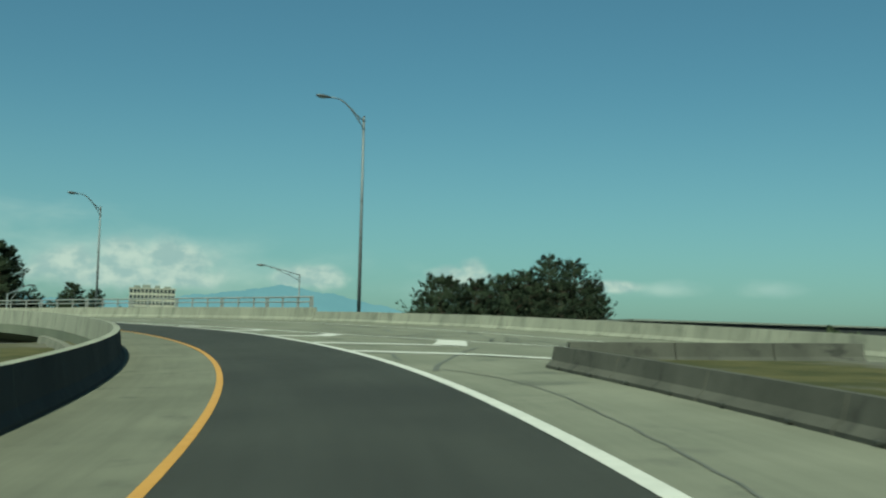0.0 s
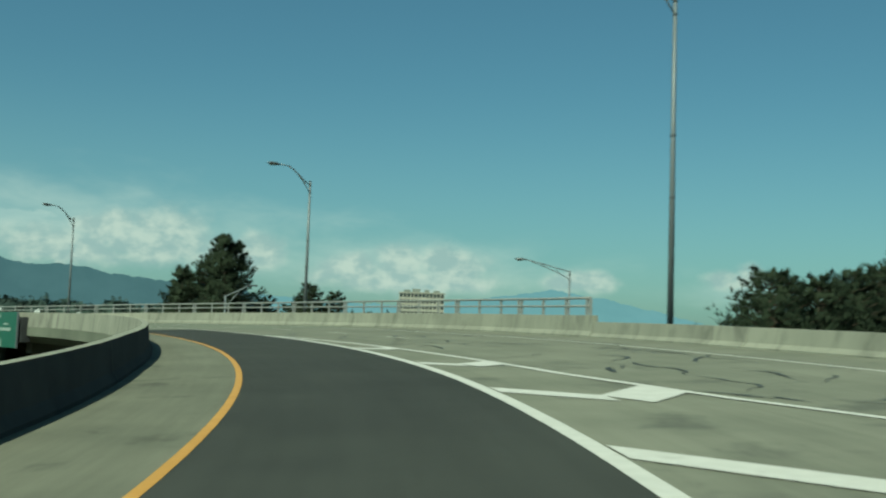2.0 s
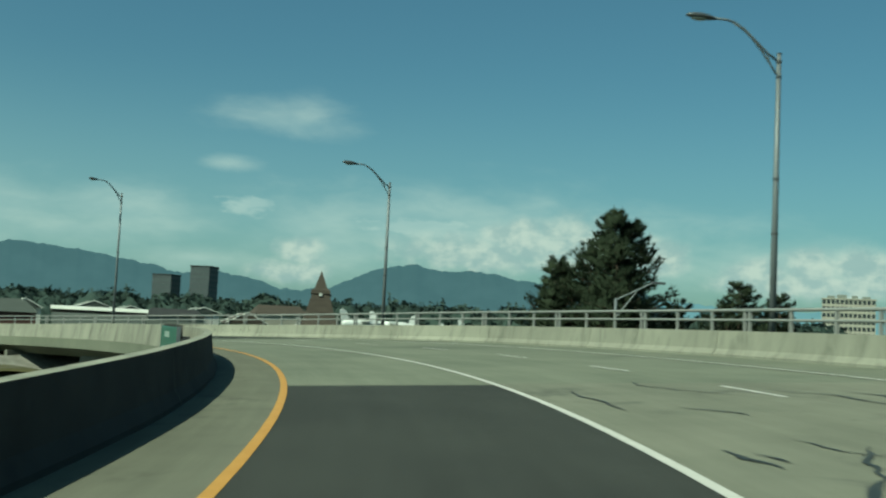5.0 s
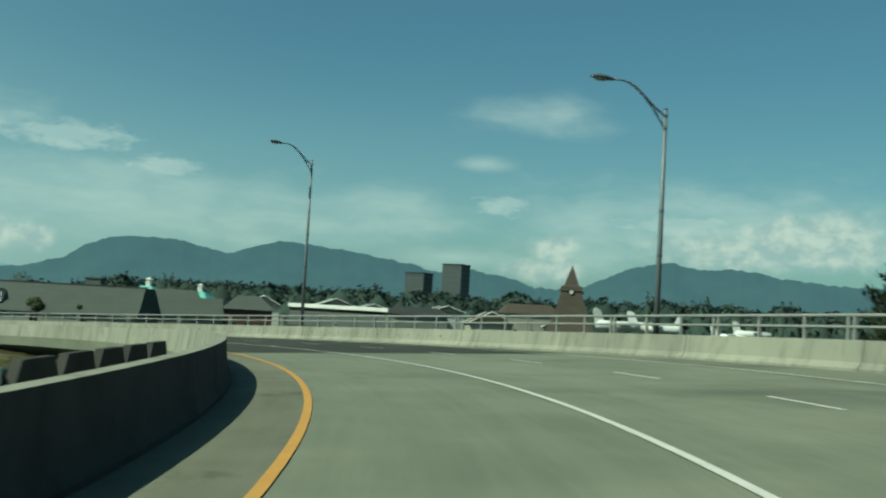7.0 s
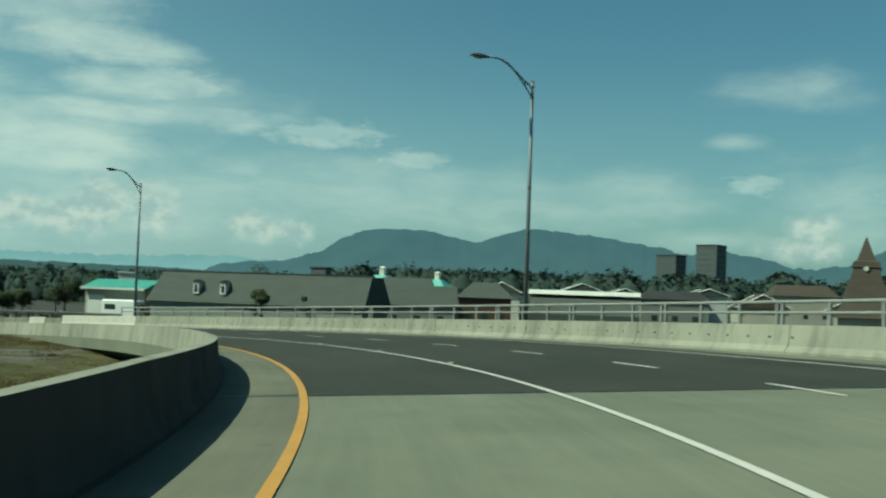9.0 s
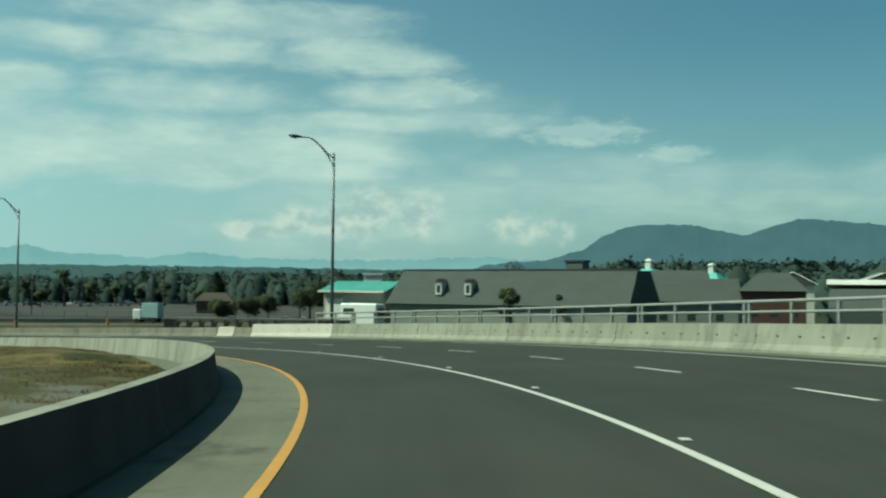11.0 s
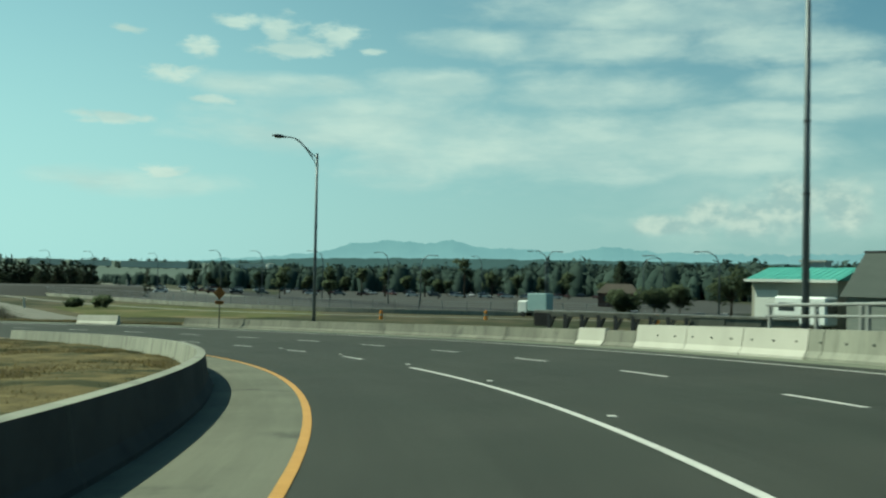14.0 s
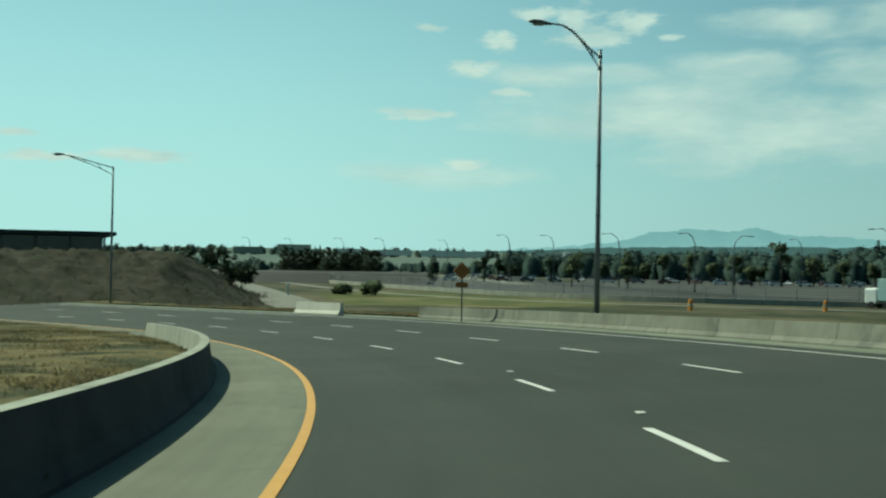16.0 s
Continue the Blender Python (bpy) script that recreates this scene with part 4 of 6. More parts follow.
def conifer(base, height, width, seed, label, leaders=1, clumps=900, mat=None, size=0.75, bare=0.12, power=0.80):
    """A tapered trunk with limbs and a ragged crown of needle clumps."""
    rng = random.Random(seed)
    ob = thing("conifer", label, "tree", Matrix.Translation(base), "trees")
    trunk, limbs = bmesh.new(), bmesh.new()
    verts, faces, normals = [], [], []
    for k in range(leaders):
        a = 6.28 * k / max(1, leaders) + rng.uniform(-0.4, 0.4)
        off = 0 if k == 0 else width * 0.14 * rng.uniform(0.7, 1.3)
        hk = height * (1.0 if k == 0 else 0.97 if k == 1 else rng.uniform(0.62, 0.88))
        foot = Vector((0.15 * math.cos(a), 0.15 * math.sin(a), 0)) if leaders > 1 else Vector()
        bend = Vector((off * math.cos(a), off * math.sin(a), hk * 0.4))
        tip = Vector((off * 1.15 * math.cos(a), off * 1.15 * math.sin(a), hk))
        tube([foot, bend, tip], [0.020 * height, 0.013 * height, 0.02], 8, trunk)
        m = int(clumps * (1.0 if leaders == 1 else 0.4 if k == 0 else 0.6 / (leaders - 1)))
        wk = width * (0.5 if k == 0 else 0.40)
        nl = max(20, m // 13)
        for i in range(nl):
            f = bare + (1 - bare) * ((i + rng.random()) / nl) ** 1.1
            p = bend.lerp(tip, max(0.0, (f * hk - bend.z) / (hk - bend.z))) if f * hk > bend.z else foot.lerp(bend, f * hk / bend.z)
            reach = wk * (1 - f) ** power * rng.choice((0.7, 0.85, 1.0, 1.14)) * rng.uniform(0.9, 1.1) + 0.35
            b = i * 2.4 + rng.uniform(-0.6, 0.6)
            flat, side = Vector((math.cos(b), math.sin(b), 0)), Vector((-math.sin(b), math.cos(b), 0))
            end = p + flat * reach + Vector((0, 0, reach * rng.uniform(0.05, 0.62)))
            mid = p.lerp(end, 0.55) + Vector((0, 0, -0.07 * reach))
            tube([p, mid, end], [0.05, 0.03, 0.01], 4, limbs, False)
            out = (flat + Vector((0, 0, 0.5))).normalized()
            for j in range(22):
                q = 0.18 + 0.84 * ((j + rng.random()) / 22) ** 0.8
                axis = p.lerp(mid, q / 0.55) if q < 0.55 else mid.lerp(end, (q - 0.55) / 0.45)
                w = 0.30 * reach * math.sin(min(1.0, 1.15 - q * 0.9) * 2.2) * rng.uniform(-1, 1)
                c = axis + side * w + Vector((0, 0, rng.gauss(0.06, 0.05) * (0.6 + reach)))
                grow = (flat * 0.75 + side * 0.7 * (1 if w > 0 else -1) * rng.random() + Vector((0, 0, 0.62 + 0.5 * q))).normalized()
                needle_clump(verts, faces, normals, c, size * rng.uniform(0.45, 1.10), rng, 11, out, grow, 0.07)
    part("trunk", trunk, BARK, ob, smooth=True)
    tagged(part("branchwork", limbs, BARK, ob), kind="stuff")
    crown = new("crown", leafy("crown", verts, faces, normals, mat or NEEDLES))
    crown.parent = ob
    return ob


def broadleaf(base, height, width, seed, label, clumps=240, mat=None, size=0.6, name="tree"):
    rng = random.Random(seed)
    ob = thing(name, label, "tree", Matrix.Translation(base), "trees")
    trunk = bmesh.new()
    tube([(0, 0, 0), (0.05, 0.03, height * 0.35), (0, 0, height * 0.75)], [0.028 * height, 0.02 * height, 0.01], 7, trunk)
    verts, faces, normals = [], [], []
    lobes = [(Vector((rng.gauss(0, 0.22) * width, rng.gauss(0, 0.22) * width, height * rng.uniform(0.45, 0.85))), width * rng.uniform(0.18, 0.34)) for _ in range(9)]
    for c, q in lobes:
        tube([(0, 0, height * 0.35), c], [0.012 * height, 0.01], 5, trunk, False)
        for _ in range(clumps // 9):
            d = Vector((rng.gauss(0, 1), rng.gauss(0, 1), rng.gauss(0, 0.8))).normalized() * q * rng.uniform(0.5, 1.05)
            needle_clump(verts, faces, normals, c + d, size * rng.uniform(0.6, 1.2), rng, 7, (d.normalized() + (c + d - Vector((0, 0, height * 0.5))).normalized()).normalized(), None, 0.3)
    part("trunk", trunk, BARK, ob, smooth=True)
    crown = new("crown", leafy("crown", verts, faces, normals, mat or LEAVES))
    crown.parent = ob
    return ob


def woods(name, label, a, b, depth, count, h0, h1, seed, mat=FAR_WOODS, sharp=0.55, ground=GROUND_Z, leaves=110):
    """A belt of far trees between two places, each a ragged crown of leaf clumps round a dark heart."""
    rng = random.Random(seed)
    a, b = Vector((a[0], a[1])), Vector((b[0], b[1]))
    n = Vector((-(b - a).y, (b - a).x)).normalized()
    verts, faces, normals = [], [], []
    for _ in range(count):
        u = rng.random()
        p = a.lerp(b, u) + n * rng.uniform(-depth, depth) * 0.5
        h = rng.uniform(h0, h1) * (1.0 + 0.3 * noise.noise(Vector((u * 23, seed, 0))))
        pointed = rng.random() < sharp
        if pointed and rng.random() < 0.3:
            h *= 1.12
        w = h * (rng.uniform(0.20, 0.28) if pointed else rng.uniform(0.3, 0.62))
        k = len(verts)
        ring = [Vector((math.cos(g), math.sin(g), 0)) for g in (0.3, 1.56, 2.81, 4.07, 5.33)]
        tiers = ((0.0, 0.8), (0.3, 0.66), (0.65, 0.34)) if pointed else ((0.0, 0.65), (0.45, 0.8), (0.78, 0.5))
        for f, q in tiers:
            verts += [Vector((p.x, p.y, ground + h * f * rng.uniform(0.92, 1.04))) + w * q * rng.uniform(0.8, 1.1) * g for g in ring]
            normals += [(g + Vector((0, 0, f))).normalized() for g in ring]
        verts.append(Vector((p.x, p.y, ground + h * 0.96)))
        normals.append(Vector((0, 0, 1)))
        for i in range(5):
            j = (i + 1) % 5
            for t in (0, 5):
                faces += [(k + t + i, k + t + j, k + t + 5 + j), (k + t + i, k + t + 5 + j, k + t + 5 + i)]
            faces.append((k + 10 + i, k + 10 + j, k + 15))
        for _ in range(leaves):
            f = rng.random() ** (1.1 if pointed else 0.8)
            q = w * ((1 - f) ** 0.85 if pointed else math.sqrt(max(0.03, 1 - (1.75 * f - 0.75) ** 2)))
            ang, e = rng.uniform(0, 6.283), rng.uniform(0.6, 0.98)
            c = Vector((p.x + q * e * math.cos(ang), p.y + q * e * math.sin(ang), ground + h * f))
            size = h * (0.026 if pointed else 0.05) * rng.uniform(0.6, 1.3)
            out = Vector((math.cos(ang), math.sin(ang), 0.2 + 0.8 * f)).normalized()
            k = len(verts)
            for _ in range(3):
                verts.append(c + Vector((rng.gauss(0, size), rng.gauss(0, size), rng.gauss(0, size * 0.8))))
                normals.append(out)
            faces.append((k, k + 1, k + 2))
    return tagged(new(name, leafy(name, verts, faces, normals, mat)), label, "woods", kind="stuff")


G = GROUND_Z
conifer((-57.0, 147.5, G), 16.6, 13.5, 11, "large dark green pine with several leading shoots", 5, 7000, size=0.6, bare=0.03)
conifer((-62.0, 147.6, G), 13.0, 9.0, 12, "dark green bushy pine beside a larger one", 4, 3600, size=0.6, bare=0.0)
conifer((-53.6, 153.5, G), 10.0, 5.5, 13, "small dark green pine", 2, 1200, size=0.5, bare=0.03)
conifer((-51.7, 161.6, G), 12.0, 9.0, 14, "dark green pine clump by the road", 4, 3000, size=0.5, bare=0.0, power=0.6)
conifer((-48.6, 163.0, G), 11.2, 7.0, 15, "dark green pine clump by the road", 3, 2000, size=0.5, bare=0.0, power=0.6)
for i, (x, y, top, w) in enumerate([(0.8, 106, 6.2, 9.5), (4.5, 113, 6.4, 9.5), (7.8, 121, 7.4, 10.0), (10.8, 129, 8.4, 11.0), (14.5, 138, 11.0, 13.0), (18.2, 143, 10.9, 13.0), (21.6, 149, 8.6, 8.0)]):
    conifer((x, y, G), top - G, w, 30 + i, "dark green pine in a dense roadside clump", 5, 4200, size=0.5, bare=0.0, power=0.55)

# ---- mountains and far land ----
def sky_way(az, el):
    a, e = radians(az), radians(el)
    return Vector((-math.sin(a) * math.cos(e), math.cos(a) * math.cos(e), math.sin(e)))


EYE = Vector((-70, 80, 2))


def ridge(name, label, dist, profile, mat, seed, rough=0.16, depth=500.0):
    """A mountain chain: crests given by bearing and height angle, with noisy spurs falling towards the plain."""
    bm = bmesh.new()
    a0, a1 = profile[0][0], profile[-1][0]
    n = int(abs(a1 - a0) / 0.12)
    rows = []
    for i in range(n + 1):
        az = a0 + (a1 - a0) * i / n
        e = float(np.interp(az, [p[0] for p in profile], [p[1] for p in profile]))
        e += rough * (noise.noise(Vector((az * 1.1, seed, 0))) * 0.7 + noise.noise(Vector((az * 3.7, seed, 3))) * 0.45 + noise.noise(Vector((az * 9.1, seed, 5))) * 0.2) * min(1.0, e)
        row = []
        for j in range(9):
            f = j / 8
            d = dist - depth * f + 0.0
            top = EYE.z + dist * math.tan(radians(max(e, 0.02)))
            z = top + (GROUND_Z - 6 - top) * f ** 0.8 + (0 if j in (0, 8) else 0.0 * top * noise.noise(Vector((az * 0.9, f * 3.0, seed + 7))))
            w = sky_way(az, 0)
            row.append(bm.verts.new((EYE.x + w.x * d, EYE.y + w.y * d, z)))
        rows.append(row)
    for p, q in zip(rows, rows[1:]):
        for j in range(8):
            bm.faces.new((p[j], q[j], q[j + 1], p[j + 1]))
    return solid(name, bm, mat, label, "mountains", "structure", smooth=True)


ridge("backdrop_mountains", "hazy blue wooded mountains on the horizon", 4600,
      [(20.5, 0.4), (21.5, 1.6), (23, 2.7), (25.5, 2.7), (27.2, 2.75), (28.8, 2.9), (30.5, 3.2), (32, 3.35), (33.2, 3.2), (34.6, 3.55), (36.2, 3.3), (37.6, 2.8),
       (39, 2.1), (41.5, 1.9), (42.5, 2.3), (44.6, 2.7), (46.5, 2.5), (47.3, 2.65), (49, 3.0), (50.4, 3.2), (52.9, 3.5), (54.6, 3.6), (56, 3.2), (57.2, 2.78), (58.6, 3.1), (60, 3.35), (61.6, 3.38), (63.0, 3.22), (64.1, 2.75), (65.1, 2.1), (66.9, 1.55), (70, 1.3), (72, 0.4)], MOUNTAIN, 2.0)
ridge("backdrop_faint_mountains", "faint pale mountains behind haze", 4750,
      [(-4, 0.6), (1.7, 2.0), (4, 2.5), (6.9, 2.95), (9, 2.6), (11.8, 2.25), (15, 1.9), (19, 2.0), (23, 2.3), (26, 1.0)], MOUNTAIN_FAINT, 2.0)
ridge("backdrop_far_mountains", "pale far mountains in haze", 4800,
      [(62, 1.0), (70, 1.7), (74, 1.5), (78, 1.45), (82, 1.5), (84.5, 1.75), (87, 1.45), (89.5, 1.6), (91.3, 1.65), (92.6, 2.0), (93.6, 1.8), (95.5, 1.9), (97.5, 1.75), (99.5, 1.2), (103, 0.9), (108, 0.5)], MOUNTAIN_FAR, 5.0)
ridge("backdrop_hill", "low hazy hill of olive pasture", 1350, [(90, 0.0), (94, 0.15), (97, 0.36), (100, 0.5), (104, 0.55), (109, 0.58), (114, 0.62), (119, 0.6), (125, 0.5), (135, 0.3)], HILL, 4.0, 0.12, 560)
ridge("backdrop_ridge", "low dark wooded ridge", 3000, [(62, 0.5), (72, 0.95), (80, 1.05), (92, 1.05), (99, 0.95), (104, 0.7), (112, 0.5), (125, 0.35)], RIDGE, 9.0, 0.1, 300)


def polar(az, dist):
    w = sky_way(az, 0)
    return (-60 + w.x * dist, 90 + w.y * dist)


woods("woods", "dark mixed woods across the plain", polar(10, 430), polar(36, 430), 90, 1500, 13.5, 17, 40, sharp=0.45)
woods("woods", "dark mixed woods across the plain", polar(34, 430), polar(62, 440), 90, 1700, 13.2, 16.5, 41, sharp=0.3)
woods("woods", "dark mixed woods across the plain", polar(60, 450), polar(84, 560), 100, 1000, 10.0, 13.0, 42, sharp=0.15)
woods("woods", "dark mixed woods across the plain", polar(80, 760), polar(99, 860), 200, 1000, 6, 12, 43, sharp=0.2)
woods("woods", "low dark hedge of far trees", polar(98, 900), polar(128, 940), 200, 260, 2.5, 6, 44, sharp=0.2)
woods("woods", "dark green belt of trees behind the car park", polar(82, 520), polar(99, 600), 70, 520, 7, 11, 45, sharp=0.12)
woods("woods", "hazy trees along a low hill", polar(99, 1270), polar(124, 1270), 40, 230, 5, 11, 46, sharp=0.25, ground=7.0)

# ---- far buildings ----
def block(name, label, category, cx, cy, sx, sy, top, yaw, wall, roof, rows=0, cols=0, win=GLASS_DARK, base=None, parapet=0.6, fill=0.45):
    """A flat-roofed block with window bands on its four sides."""
    base = GROUND_Z if base is None else base
    ob = thing(name, label, category, Matrix.Translation((cx, cy, base)) @ Matrix.Rotation(radians(yaw), 4, "Z"))
    h = top - base
    part("wall", box(sx, sy, h), wall, ob)
    part("roof", box(sx + 0.6, sy + 0.6, parapet, (0, 0, h)), roof, ob)
    for r in range(rows):
        for c in range(cols):
            z = h * (r + 0.3) / rows
            x = sx * ((c + 0.5) / cols - 0.5)
            part("window", box(sx / cols * 0.72, sy + 0.12, h / rows * fill, (x, 0, z)), win, ob)
        n = max(1, round(cols * sy / sx))
        for c in range(n):
            part("window", box(sx + 0.12, sy / n * 0.72, h / rows * fill, (0, sy * ((c + 0.5) / n - 0.5), h * (r + 0.3) / rows)), win, ob)
    return ob


hotel = block("hotel", "pale concrete slab hotel with rows of dark windows and rooftop plant", "building", -171, 690, 27, 14, 31.0, 14, WALL_BEIGE, WALL_BEIGE, 10, 12, fill=0.62)
for x, sx, h in ((-9, 4, 1.6), (-3.5, 5, 2.2), (3, 3, 1.8), (9, 4, 1.4)):
    part("roof_plant", box(sx, 5, h, (x, 0, 35.9)), WALL_GREY, hotel)
block("office_tower", "tall dark slate-clad office tower", "building", -537, 573, 13, 13, 37.6, 20, WALL_SLATE, ROOF_DARK, 13, 7, TOWER_GLASS)
block("office_tower", "lower dark slate office tower", "building", -560, 563, 13, 13, 31.5, 20, WALL_SLATE, ROOF_DARK, 11, 7, TOWER_GLASS)


def wedge_roof(sx, sy, h, over=0.4, inset=0.0, at_z=0.0):
    bm = bmesh.new()
    a, b, r = sx / 2 + over, sy / 2 + over, sx / 2 + over - inset
    faces_mesh(bm, [(-a, -b, at_z), (a, -b, at_z), (a, b, at_z), (-a, b, at_z), (-r, 0, at_z + h), (r, 0, at_z + h)],
               [(0, 1, 5, 4), (2, 3, 4, 5), (1, 2, 5), (3, 0, 4), (3, 2, 1, 0)])
    return bm


def house(cx, cy, sx, sy, eave, ridge_z, yaw, wall, roof, label, inset=0.0, fascia=True):
    ob = thing("house", label, "house", Matrix.Translation((cx, cy, GROUND_Z)) @ Matrix.Rotation(radians(yaw), 4, "Z"), "houses beyond the ramp")
    part("wall", box(sx, sy, eave - GROUND_Z), wall, ob)
    part("roof", wedge_roof(sx, sy, ridge_z - eave, 0.5, inset, eave - GROUND_Z + 0.01), roof, ob)
    if fascia:
        for x in (-1, 1):
            for y in (-1, 1):
                part("bargeboard", tube([(x * (sx / 2 + 0.52 - 0.0), y * (sy / 2 + 0.5), eave - GROUND_Z), (x * (sx / 2 + 0.52 - inset), 0, ridge_z - GROUND_Z)], 0.12, 4), WALL_WHITE, ob)
    for k in range(3):
        part("window", box(1.2, sy + 0.08, 1.1, (sx * (k - 1) * 0.3, 0, (eave - GROUND_Z) * 0.45)), GLASS_DARK, ob)
    return ob


# long building with a steep grey roof and dormers
def mansard():
    a, b = Vector((-253.0, 160.0)), Vector((-220.3, 187.0))
    d = (b - a).normalized()
    L = (b - a).length
    yaw = math.degrees(math.atan2(d.y, d.x))
    ob = thing("long_building", "long building with a steep plain grey roof and white dormers", "building", Matrix.Translation((a.x, a.y, GROUND_Z)) @ Matrix.Rotation(radians(yaw), 4, "Z"))
    e, t, depth, run = 4.6, 9.9, 12.0, 3.6
    part("wall", box(L - 1.2, depth - 1.2, e, (L / 2, depth / 2, 0)), WALL_GREY, ob)
    bm = bmesh.new()
    faces_mesh(bm, [(0, 0, e), (L, 0, e), (L, depth, e), (0, depth, e), (run * 0.3, run, t), (L - 0.3, run, t), (L - 0.3, depth - run, t), (run * 0.3, depth - run, t)],
               [(0, 1, 5, 4), (1, 2, 6, 5), (2, 3, 7, 6), (3, 0, 4, 7), (4, 5, 6, 7), (3, 2, 1, 0)])
    part("roof", bm, ROOF_GREY, ob)
    part("ridge_cap", box(L - run * 0.3 + 0.2, 0.35, 0.25, (L / 2 + run * 0.15, run + 0.1, t)), ROOF_DARK, ob)
    part("roof_plant", box(2.8, 2.2, 1.3, (31.8, run + 1.4, t)), WALL_SLATE, ob, "dark rooftop plant box")
    part("roof_plant_lid", box(3.2, 2.5, 0.25, (31.8, run + 1.4, t + 1.3)), ROOF_DARK, ob)
    for x in (9.8, 15.2):
        dm = part("dormer", box(1.1, 1.7, 2.0, (x, 1.45, 6.1)), WALL_WHITE, ob, "white dormer")
        part("window", box(0.6, 0.06, 1.25, (x, 0.57, 6.4)), GLASS_DARK, dm)
        part("dormer_roof", wedge_roof(1.9, 1.2, 0.5, 0.1).copy(), ROOF_DARK, dm).matrix_local = Matrix.Translation((x, 1.5, 8.1)) @ Matrix.Rotation(radians(90), 4, "Z")
    return ob


mansard()
broadleaf((-235.8, 174.9, GROUND_Z), 8.2, 3.4, 65, "small dark tree before a long grey roof", 900, None, 0.32)
broadleaf((-229.5, 181.0, GROUND_Z), 7.0, 2.2, 66, "small dark tree before a long grey roof", 500, None, 0.28)
gb = thing("service_shed", "beige shed with a bright turquoise metal roof", "building", Matrix.Translation((-265.6, 152.1, GROUND_Z)) @ Matrix.Rotation(radians(44), 4, "Z"))
part("wall", box(12.2, 10, 6.5, (6.3, 5.3, 0)), WALL_BEIGE, gb)
part("door", box(3.4, 0.12, 5.2, (2.4, 0.26, 0)), WALL_WHITE, gb, "pale roller door")
rv = thing("motorhome", "white motorhome parked before a shed", "vehicle", Matrix.Translation((-257.4, 157.2, GROUND_Z)) @ Matrix.Rotation(radians(40), 4, "Z"))
part("body", box(7.6, 2.4, 3.6, (0, 0, 0.9), bevel=0.25), METAL_WHITE, rv)
part("window", box(2.3, 0.1, 1.0, (-1.9, -1.2, 2.7), bevel=0.04), GLASS_DARK, rv)
part("windscreen", box(0.1, 2.0, 1.2, (3.8, 0, 2.5)), GLASS_DARK, rv)
for x in (-2.3, 2.4):
    for y in (-1.0, 1.0):
        part("wheel", tube([(x, y - 0.15, 0.5), (x, y + 0.15, 0.5)], 0.5, 12), RUBBER, rv)
bm = bmesh.new()
faces_mesh(bm, [(-0.3, -0.6, 6.5), (12.9, -0.6, 6.5), (12.9, 5, 8.2), (-0.3, 5, 8.2), (-0.3, 10.9, 6.5), (12.9, 10.9, 6.5)], [(0, 1, 2, 3), (3, 2, 5, 4), (0, 3, 4), (1, 5, 2), (4, 5, 1, 0)])
bmesh.ops.recalc_face_normals(bm, faces=bm.faces[:])
part("roof", bm, ROOF_GREEN, gb)
for k in range(14):
    part("roof_seam", tube([(0.4 + 0.93 * k, -0.6, 6.56), (0.4 + 0.93 * k, 5, 8.26)], 0.04, 4), ROOF_GREEN, gb)
part("fascia", box(13.2, 0.15, 0.35, (6.3, -0.72, 6.25)), WALL_WHITE, gb)

# spire
sp = thing("spire_tower", "brown shingled spire with a small white clock face", "building", Matrix.Translation((-163.2, 239.5, GROUND_Z)) @ Matrix.Rotation(radians(40), 4, "Z"))
part("wall", box(7.6, 7.6, 6.3), WALL_BEIGE, sp)
bm = bmesh.new()
prof = [(4.4, 6.1), (3.3, 8.2), (2.4, 11.0), (1.75, 13.4), (1.95, 13.5), (1.8, 14.3), (1.3, 14.5), (0.05, 18.0)]
rings = [[bm.verts.new((x * q, y * q, z)) for x, y in ((-1, -1), (1, -1), (1, 1), (-1, 1))] for q, z in prof]
for p, q in zip(rings, rings[1:]):
    for k in range(4):
        bm.faces.new((p[k], p[(k + 1) % 4], q[(k + 1) % 4], q[k]))
bm.faces.new(rings[0][::-1])
bm.faces.new(rings[-1])
part("roof", bm, ROOF_BROWN, sp, "flared brown spire")
part("dial", tube([(0, -2.15, 13.3), (0, -1.7, 13.3)], 0.34, 14), WALL_WHITE, sp)
part("dial", tube([(2.15, 0, 13.3), (1.7, 0, 13.3)], 0.34, 14), WALL_WHITE, sp)

house(-230.4, 217.2, 9.6, 9, 2.8, 5.7, 57, WALL_RED, ROOF_GREY, "red brick house under a grey hipped roof", 3.0, False)
house(-244, 230, 10, 7, 4.0, 6.1, 147, WALL_WHITE, ROOF_GREY, "white-trimmed gabled house with a grey roof")
house(-236.5, 206.4, 14.3, 8, 1.0, 4.7, 57, WALL_GREY, ROOF_GREY, "grey building under a plain steep roof", 0.5, False)
house(-251.8, 212.4, 10, 7, 4.2, 6.3, 57, WALL_GREY, ROOF_GREY, "grey house under a plain shingle roof", 0.6, False)
ls = thing("long_shed", "long low shed with a white metal roof edge", "building", Matrix.Translation((-227.8, 238.5, GROUND_Z)) @ Matrix.Rotation(radians(52), 4, "Z"))
part("wall", box(20.2, 10, 7.6), WALL_GREY, ls)
bm = bmesh.new()
faces_mesh(bm, [(-10.6, -4.6, 8.3), (10.6, -4.6, 8.3), (10.6, -3.6, 9.1), (-10.6, -3.6, 9.1), (10.6, 5.6, 9.1), (-10.6, 5.6, 9.1), (-10.6, 5.6, 7.5), (10.6, 5.6, 7.5)],
           [(0, 1, 2, 3), (3, 2, 4, 5), (5, 4, 7, 6), (0, 3, 5, 6), (1, 7, 4, 2), (6, 7, 1, 0)])
part("roof", bm, WALL_WHITE, ls)
bm = bmesh.new()
